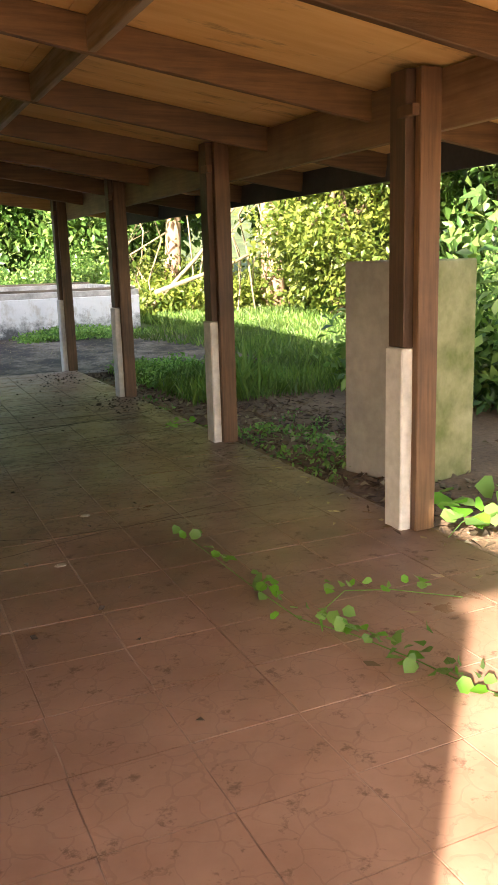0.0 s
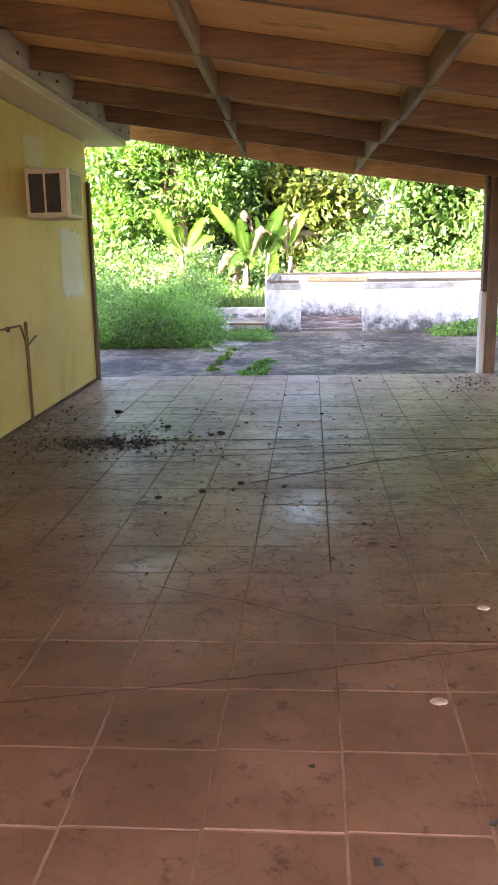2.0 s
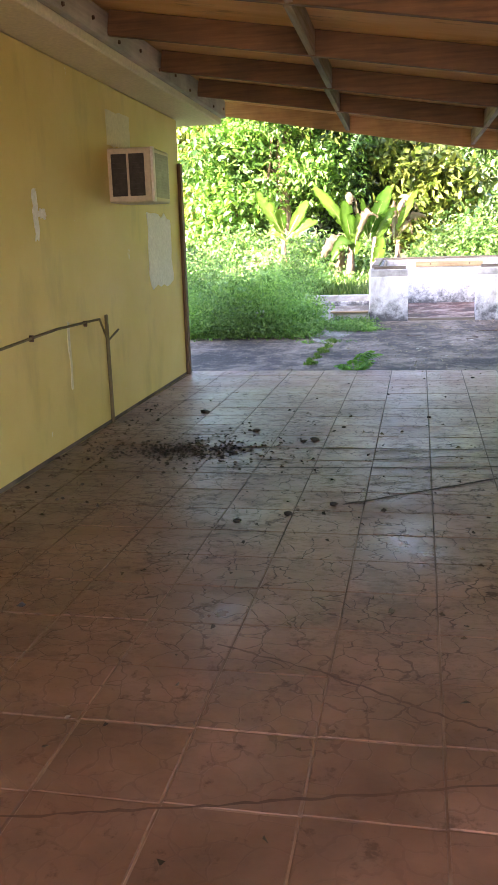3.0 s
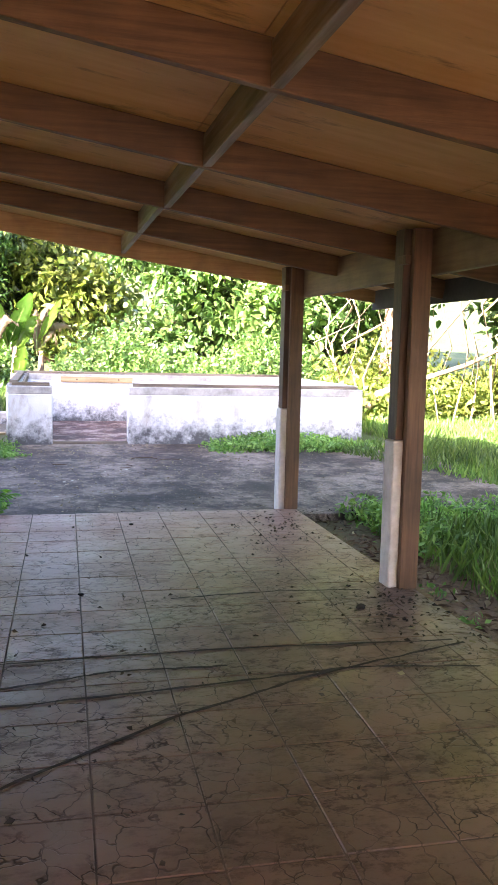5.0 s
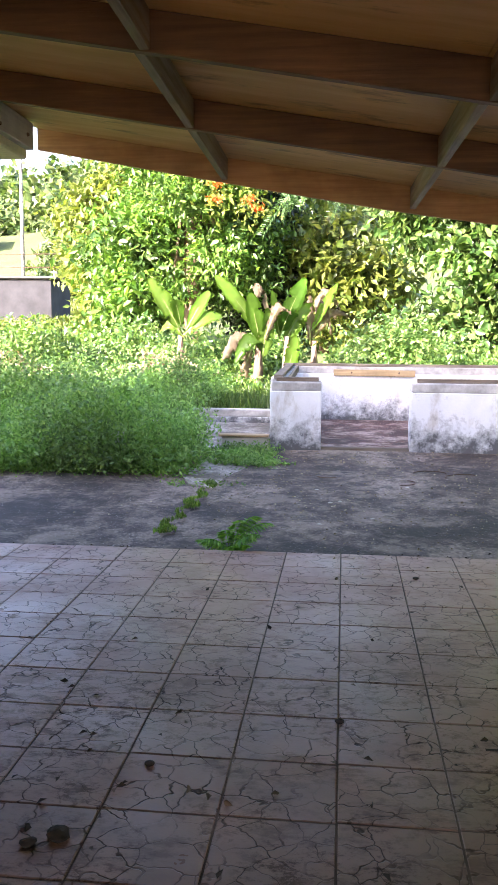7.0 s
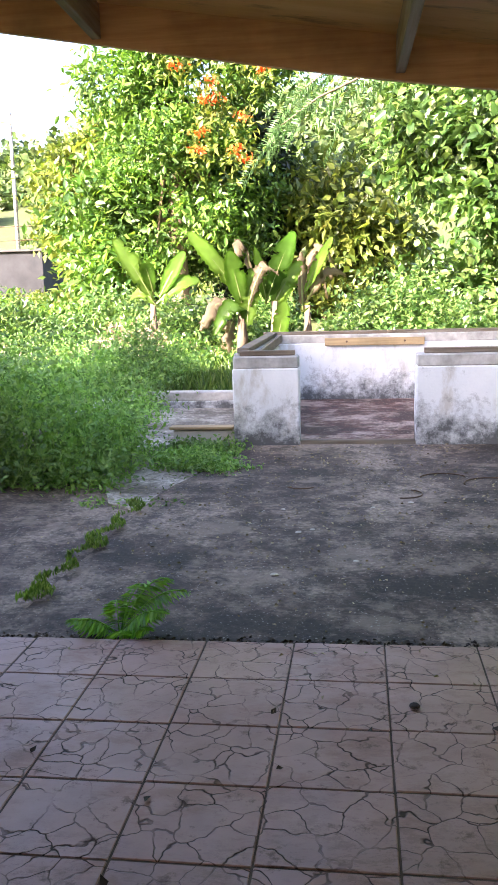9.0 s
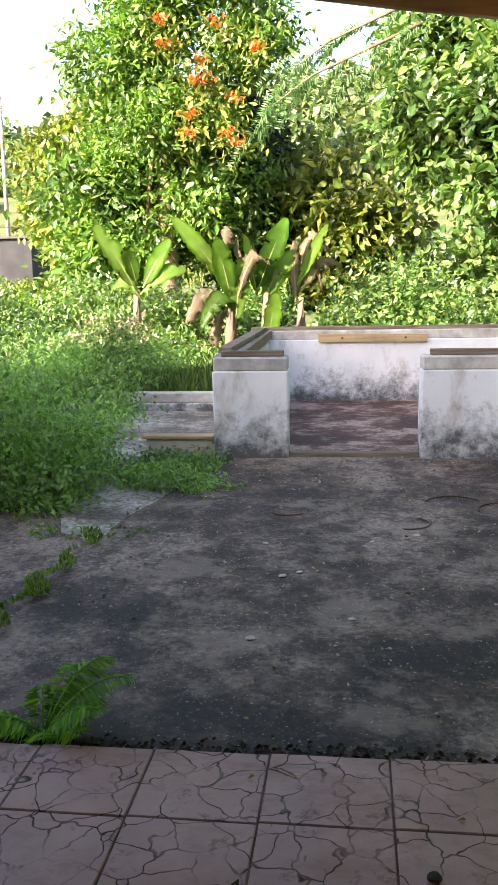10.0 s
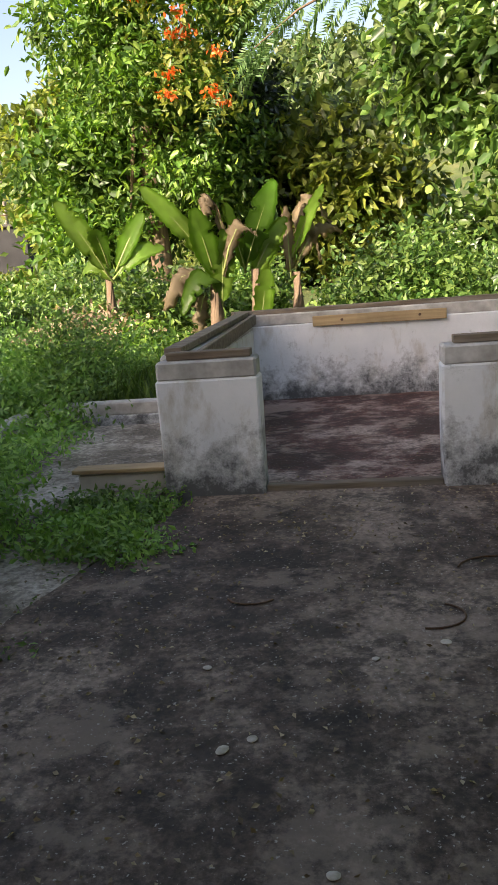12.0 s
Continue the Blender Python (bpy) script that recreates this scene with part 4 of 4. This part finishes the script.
# fern at the joint of floor and apron
fern = empty("fern", (-0.69, 10.56, -0.05), "bright green fern growing in the floor joint", "fern")
frng2 = random.Random(5)
for k, (az, ln, rise) in enumerate(((12, 0.40, 0.75), (38, 0.34, 1.0), (-18, 0.30, 0.7), (62, 0.26, 1.1), (172, 0.30, 0.35), (-30, 0.22, 0.4), (115, 0.20, 0.9), (200, 0.24, 0.6), (25, 0.28, 0.5), (-70, 0.14, 0.6))):
    a = radians(az + frng2.uniform(-6, 6))
    out, side = np.array([math.cos(a), math.sin(a), 0]), np.array([-math.sin(a), math.cos(a), 0])
    stalk, ps, al, sz = [], [], [], []
    for i in range(30):
        s = (i + 1) / 30
        c = out * ln * s * 0.74 + np.array([0, 0, 0.02 + ln * rise * 1.5 * (s - 0.62 * s * s)])
        stalk.append(c)
        for sd in (-1, 1):
            d = side * sd + out * 0.4 + np.array([0, 0, -0.25])
            L = 0.082 * math.sin(math.pi * (0.10 + 0.84 * s)) * (0.7 + ln) + 0.008
            ps.append(c + d * L * 0.45)
            al.append(d)
            sz.append(L)
    v, f = leaf_arrays(np.array(ps), np.array(al), np.array(sz), 0.17, 0.1, np.random.default_rng(k))
    quick_mesh("frond", v, f, L_FERN, fern)
    part("stalk", tube([tuple(q) for q in stalk[::4]], 0.003, 5), L_FERN, fern)


# ---- loose things on the floor ----
def litter(name, spots, mat, label, size, seed, aspect=0.6, z=0.006, flat=0.25):
    """Small fallen leaves and crumbs, lying flat: spots of (x, y, spread x, spread y, how many)."""
    rng = np.random.default_rng(seed)
    ps = np.concatenate([np.array([x, y]) + rng.normal(size=(n, 2)) * np.array([sx, sy]) for x, y, sx, sy, n in spots])
    zz = np.where(ps[:, 1] > EDGE, slab_z(ps[:, 1]), 0.0) + z
    pos = np.column_stack([ps, zz])
    along = np.column_stack([rng.normal(size=(len(ps), 2)), rng.normal(size=len(ps)) * flat])
    v, f = leaf_arrays(pos, along, np.full(len(ps), size), aspect, 0.5, rng)
    v[:, 2] = np.maximum(v[:, 2], np.where(v[:, 1] > EDGE, slab_z(v[:, 1]), np.where(v[:, 0] > 1.98, -0.12, 0.0)) + 0.002)
    return tagged(quick_mesh(name, v, f, mat), label, "litter", kind="stuff")


litter("leaf_litter", [(-1.62, 7.0, 0.26, 0.13, 520), (-1.5, 7.0, 0.35, 0.3, 160), (-1.1, 7.3, 0.4, 0.4, 50), (-0.4, 7.2, 0.8, 0.8, 30), (0.4, 6.0, 1.0, 1.2, 60), (-0.8, 5.0, 0.8, 1.2, 50), (0.0, 3.5, 1.0, 1.0, 30), (1.6, 9.8, 0.22, 0.4, 130), (1.7, 7.6, 0.18, 0.3, 130), (0.5, 9.0, 1.0, 0.8, 25), (-2.2, 7.2, 0.15, 0.8, 120)],
       L_LITTER, "dark curled dead leaves and dirt on the tiles", 0.03, 61)
litter("apron_litter", [(0.4, 12.2, 1.1, 0.9, 900), (0.4, 13.8, 1.0, 0.4, 500), (2.6, 12.6, 0.8, 0.9, 300), (-0.6, 12.0, 0.4, 0.8, 100)], L_DRY, "pale dry leaf scraps on the concrete", 0.02, 62)
litter("soil_litter", [(2.6, 5.5, 0.4, 1.6, 500), (2.8, 2.8, 0.5, 0.8, 300)], L_DRY, "dry leaves and twigs on the soil", 0.06, 63, z=-0.10)


def clod(x, y, r, seed, mat=M_CLOD, label="dark clod of dead leaves on the tiles", name="leaf_clod"):
    """A crumpled wad lying on the floor."""
    bm = bmesh.new()
    bmesh.ops.create_icosphere(bm, subdivisions=2, radius=r)
    for v in bm.verts:
        k = noise.noise(v.co * 30 + Vector((seed, 0, 0)))
        v.co *= 1 + 0.6 * k
        v.co.z *= 0.42 if mat is M_CLOD else 0.22
    base = min(v.co.z for v in bm.verts)
    for v in bm.verts:
        v.co += Vector((x, y, (slab_z(y) if y > EDGE else 0) - base))
    return tagged(mesh_ob(name, bm, mat), label, "debris")


for k, (x, y, r) in enumerate(((-0.79, 7.31, 0.045), (-0.62, 7.73, 0.022), (-1.78, 8.23, 0.045), (-1.24, 7.58, 0.035), (-0.86, 7.27, 0.03), (-1.3, 6.94, 0.035), (1.52, 7.61, 0.04), (0.47, 9.95, 0.024), (-0.76, 5.72, 0.03), (-1.0, 5.6, 0.03), (0.0, 8.1, 0.025), (-0.55, 5.9, 0.03))):
    clod(x, y, r * 0.72, k * 3.1)
for k, (x, y, r) in enumerate(((0.51, 4.11, 0.024), (0.22, 3.41, 0.026))):
    clod(x, y, r, 40 + k, M_PALEBIT, "crumpled pale scrap on the tiles", "paper_scrap")
for k, (x, y, r) in enumerate(((-0.02, 11.95, 0.02), (0.06, 12.0, 0.017), (-0.14, 12.4, 0.016), (0.66, 12.55, 0.018), (0.3, 11.5, 0.015), (-0.1, 11.3, 0.02), (0.42, 12.45, 0.014))):
    clod(x, y, r, 60 + k, M_PALEBIT, "pale stone chip on the concrete", "stone_chip")


def scuff(points, w, seed, mat):
    """A thin dark drag mark across the tiles."""
    rng = random.Random(seed)
    pts = []
    for a, b in zip(points, points[1:]):
        for i in range(14):
            s = i / 14
            pts.append((a[0] + (b[0] - a[0]) * s, a[1] + (b[1] - a[1]) * s + rng.uniform(-0.006, 0.006)))
    bm = bmesh.new()
    rows = []
    for i, (x, y) in enumerate(pts):
        q = pts[min(i + 1, len(pts) - 1)]
        p = pts[max(i - 1, 0)]
        d = Vector((q[0] - p[0], q[1] - p[1], 0)).normalized()
        sd = Vector((-d.y, d.x, 0)) * w * rng.uniform(0.25, 0.6)
        rows.append((bm.verts.new(Vector((x, y, 0.0045)) + sd), bm.verts.new(Vector((x, y, 0.0045)) - sd)))
    for a, b in zip(rows, rows[1:]):
        bm.faces.new((a[0], a[1], b[1], b[0]))
    bmesh.ops.recalc_face_normals(bm, faces=bm.faces[:])
    tagged(mesh_ob("trim_drag_mark", bm, mat), "thin dark drag mark across the tiles", "stain", kind="structure")



for k, line in enumerate((
        ((-1.4, 7.08), (0.65, 7.12), (1.88, 7.05)), ((-1.5, 6.57), (-0.6, 6.62), (0.3, 6.7), (1.2, 6.8), (1.8, 6.7)), ((-0.5, 5.9), (0.28, 6.42), (0.98, 6.75), (1.9, 7.03)),
        ((-0.4, 6.81), (0.1, 6.93), (0.65, 6.91)), ((0.5, 7.95), (1.1, 8.0), (1.7, 7.95)), ((-0.82, 4.31), (-0.45, 4.17), (-0.06, 3.95), (0.22, 3.83), (1.6, 3.8)), ((-1.2, 3.36), (-0.7, 3.47), (-0.26, 3.58), (0.48, 3.77), (1.5, 4.0)))):
    scuff(line, 0.020 if k < 5 else 0.011, k, M_SCUFF if k < 5 else M_TRACE)


# creeper across the floor, and broad leaves at the post
def creeper(name, points, size, n, seed, label, z=0.03, spread=0.05):
    rng = np.random.default_rng(seed)
    c = empty(name, (0, 0, 0), label, "creeper")
    part("vine_stem", tube([(x, y, 0.012) for x, y in points], 0.0025, 5), L_WEED, c)
    P = np.array(points)
    seg = rng.integers(0, len(P) - 1, n)
    t = rng.uniform(0, 1, (n, 1))
    xy = P[seg] * (1 - t) + P[seg + 1] * t + rng.normal(size=(n, 2)) * spread
    pos = np.column_stack([xy, z + rng.uniform(0, 0.03, n)])
    al = np.column_stack([rng.normal(size=(n, 2)), rng.uniform(-0.2, 0.4, n)])
    for k in range(n):
        v, f = leaf_arrays(pos[k:k + 1], al[k:k + 1], np.array([size]), 0.95, 0.2, rng, True)
        quick_mesh("leaf", v, f, L_FERN if k % 3 == 0 else L_WEED, c)


creeper("creeper", [(0.86, 3.45), (0.87, 2.78), (0.89, 2.38), (1.0, 2.16), (1.08, 1.9), (1.11, 1.76), (1.2, 1.5)], 0.05, 80, 71, "small-leaved green creeper running over the tiles")
creeper("creeper", [(1.55, 2.25), (1.35, 2.45), (1.18, 2.53), (1.0, 2.4)], 0.045, 14, 72, "small-leaved green creeper running over the tiles")
creeper("creeper", [(1.95, 2.85), (2.15, 3.0), (2.4, 3.1), (2.6, 3.0)], 0.12, 26, 73, "broad heart-leaved creeper at the foot of the post", 0.08, 0.1)
creeper("creeper", [(2.0, 6.3), (1.8, 6.2), (1.7, 6.05)], 0.05, 12, 74, "small green creeper at the floor edge", 0.03, 0.04)

litter("joint_dirt", [(0.4, 10.53, 0.9, 0.03, 900), (-1.3, 10.53, 0.6, 0.03, 400)], L_LITTER, "black crumbs of dirt gathered along the floor joint", 0.022, 65)

# moss in the slab joint
grass("grass_joint", -1.6, -0.95, 10.9, 12.5, 0.04, 9000, L_GRASS, "mossy growth in the concrete joint", 56, lambda x, y: abs(x - (-1.25 + 0.11 * (y - 10.5)) + 0.03 - 0.04 * np.sin(y * 19)) > 0.035 + 0.03 * np.sin(y * 5) * np.sin(y * 13), 0.35, 0.085)
# upright blades beside the porch
thicket("weeds_soil", 2.05, 3.4, 3.2, 8.2, 0.16, 3500, 0.05, L_WEED, "scattered low weeds on the soil", 58, "weeds", 0.5, patchy=0.15)
litter("twig_litter", [(2.35, 9.2, 0.22, 0.8, 350), (2.7, 6.5, 0.4, 1.3, 900), (2.3, 4.0, 0.25, 0.8, 300), (3.2, 7.0, 0.5, 1.0, 500)], L_LITTER2, "brown leaf litter and twigs on the soil", 0.09, 64, 0.2, -0.10)
grass("grass_tuft", 2.9, 3.4, 7.6, 8.2, 0.6, 50, L_GRASS, "tall sword-shaped blades in the grass", 57, None, 0.06)

# far things
shed = empty("shed", (-15.8, 47.0, float(ground_z(-15.8, 47.0)) - 0.1), "low grey concrete shed beyond the scrub", "shed")
part("wall", box(-3.5, 1.7, -0.1, 3.0, 0, 2.45, 0.02), M_SHED, shed)
part("roof", box(-3.7, 1.95, -0.3, 3.2, 2.455, 2.58, 0.02), M_ROOFTOP, shed)


def utility_pole(x, y, h):
    p = empty("utility_pole", (x, y, float(ground_z(x, y)) - 0.1), "grey concrete utility pole on the slope", "utility pole")
    part("pole", tube([(0, 0, 0), (0, 0, h)], [0.16, 0.10], 8), M_PALE, p)
    part("crossarm", box(-0.6, 0.6, -0.05, 0.05, h - 0.6, h - 0.48, 0.01), M_PLANK, p)


utility_pole(-20.4, 60, 10.5)
for x, y, h in ((-18.8, 50, 4.2), (-14.9, 50, 3.0), (-22.6, 50, 3.4)):
    fp = empty("fence_post", (x, y, float(ground_z(x, y)) - 0.1), "grey concrete fence post", "fence post")
    part("shaft", tube([(0, 0, 0), (0, 0, h)], [0.15, 0.13], 6), M_PALE, fp)
for z in (5.6, 4.9):
    tagged(mesh_ob("fence_wire", tube([(-40, 50, z), (-18.8, 50, z - 0.1), (-5, 50, z)], 0.025, 4), M_STEEL), "sagging dark fence wire", "wire")


def hill_house(x, y, w, h, label):
    z = float(ground_z(x, y))
    hh = empty("house", (x, y, z - 0.3), label, "house")
    part("wall", box(-w / 2, w / 2, -2, 2, 0, h, 0.03), M_WHITE, hh)
    bm = bmesh.new()
    box(-w / 2 - 0.4, w / 2 + 0.4, -2.5, 2.5, 0, 0.25, 0.02, bm, Matrix.Translation((0, 0, h)) @ pose(0, 0, 0, 8))
    part("roof", bm, M_FIN, hh, "grey sheet-metal roof")
    for k in (-0.25, 0.2):
        part("window", box(k * w - 0.5, k * w + 0.5, -2.03, -2.004, h * 0.35, h * 0.75, 0.01), M_DARK, hh)


hill_house(-44.5, 104, 6.0, 2.8, "small white house with a metal roof on the hill")
hill_house(-52.0, 106, 6.5, 2.8, "white house with a flat metal roof on the hill")


# feather hanging before the gap in the trees
def feather_branch(x, y, z, seed):
    rg = np.random.default_rng(seed)
    br = empty("feathery_branch", (x, y, z), "grey-green feathery branch hanging from the tree", "branch")
    main = [(2.2, 0.2, 1.3), (1.4, 0.1, 0.95), (0.6, 0, 0.6), (0, 0, 0.2)]
    part("stem", tube(main, [0.03, 0.022, 0.015, 0.006], 6), M_BARK, br)
    for k in range(12):
        s = k / 11
        o = np.array(main[min(int(s * 3), 2)]) * (1 - (s * 3) % 1) + np.array(main[min(int(s * 3) + 1, 3)]) * ((s * 3) % 1) if s < 1 else np.array(main[3])
        d = np.array([-0.75 + rg.normal() * 0.25, rg.normal() * 0.3, -0.5 + rg.normal() * 0.3])
        ps, al = [], []
        for i in range(34):
            c = o + d * (i / 33) * 0.8 + np.array([0, 0, -0.35]) * (i / 33) ** 2
            for sd in (-1, 1):
                out = np.array([0.5 * sd * -d[2], 0.25, 0.5 * sd * d[0]]) + d * 0.3
                ps.append(c + out * 0.10)
                al.append(out)
        v, f = leaf_arrays(np.array(ps), np.array(al), np.full(len(ps), 0.13), 0.24, 0.1, rg)
        tagged(quick_mesh("frond", v, f, L_FEATHER, br), kind="stuff")


feather_branch(-0.75, 21.5, 3.95, 5)
feather_branch(-0.5, 21.8, 4.5, 6)

# dry hanging vines between the reddish trunks
vr = random.Random(12)
for k in range(26):
    x, y = vr.uniform(4.6, 9.2), vr.uniform(15.5, 19.5)
    z = float(ground_z(x, y))
    h = vr.uniform(1.8, 4.5)
    pts = [(x + vr.uniform(-0.35, 0.35) * s * 2, y + vr.uniform(-0.2, 0.2), z - 0.02 + h * s) for s in (0, 0.25, 0.5, 0.75, 1)]
    tagged(mesh_ob("hanging_vine", tube(pts, vr.uniform(0.01, 0.028), 5), M_VINE), "dry bare vine hanging among the trees", "vine", "dry vines under the trees")
for k, (a, b) in enumerate((((4.9, 15.8, 0.75), (8.4, 16.6, 1.9)), ((5.2, 17, 0.4), (7.5, 17.4, 2.6)))):
    tagged(mesh_ob("fallen_branch", tube([a, tuple((Vector(a) + Vector(b)) / 2 + Vector((0, 0, -0.1))), b], [0.05, 0.04, 0.02], 6), M_VINE), "pale dead branch leaning in the undergrowth", "branch")

# loops of old wire on the apron
for cx, cy, r, a0, a1 in ((0.93, 13.15, 0.16, 20, 170), (0.62, 12.75, 0.13, -100, 60), (-0.05, 12.95, 0.10, 200, 330), (1.25, 13.0, 0.2, 60, 190)):
    arc = [(cx + r * math.cos(radians(a0 + (a1 - a0) * i / 12)), cy + 0.8 * r * math.sin(radians(a0 + (a1 - a0) * i / 12))) for i in range(13)]
    tagged(mesh_ob("wire_loop", tube([(x, y, slab_z(y) + 0.005) for x, y in arc], 0.004, 5), M_STEEL), "curled dark wire lying on the concrete", "wire")

# ---- tiled floor, piece by piece ----
floor = tagged(mesh_ob("floor", box(WX, 1.98, -2.4, EDGE, -0.14, -0.003, 0.004), M_GROUT), "terracotta stamped-concrete floor with dark joints", "floor", kind="structure")
TX, TY, GAP, TWIST = 0.350, 0.3325, 0.0055, 0.0185
tile_me = []
for v in range(4):
    bm = bmesh.new()
    box(-TX / 2 + GAP / 2, TX / 2 - GAP / 2, -TY / 2 + GAP / 2, TY / 2 - GAP / 2, -0.02, 0.0, 0.003, bm)
    me = bpy.data.meshes.new("paver")
    bm.to_mesh(me)
    bm.free()
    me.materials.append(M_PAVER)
    tile_me.append(me)
rest = bmesh.new()
trng = random.Random(9)
for r in range(38):
    y = EDGE - TY * (r + 0.5)
    for c in range(-8, 9):
        x = 0.045 - TWIST * (EDGE - y) + TX * (c + 0.5)
        x0, x1 = x - TX / 2, x + TX / 2
        if x1 < WX + 0.03 or x0 > 1.93:
            continue
        cx0, cx1 = max(x0, WX + 0.004), min(x1, 1.985)
        dz = trng.uniform(-0.0012, 0.0012)
        if 2.45 < y and cx1 - cx0 > TX - 0.001:
            ob = new("tile", tile_me[(r + c) % 4])
            ob.location, ob.rotation_euler = (x, y, dz), (0, 0, -TWIST)
            ob.parent = floor
        else:
            box(cx0 + GAP / 2, cx1 - GAP / 2, y - TY / 2 + GAP / 2, y + TY / 2 - GAP / 2, -0.02, dz, 0, rest)
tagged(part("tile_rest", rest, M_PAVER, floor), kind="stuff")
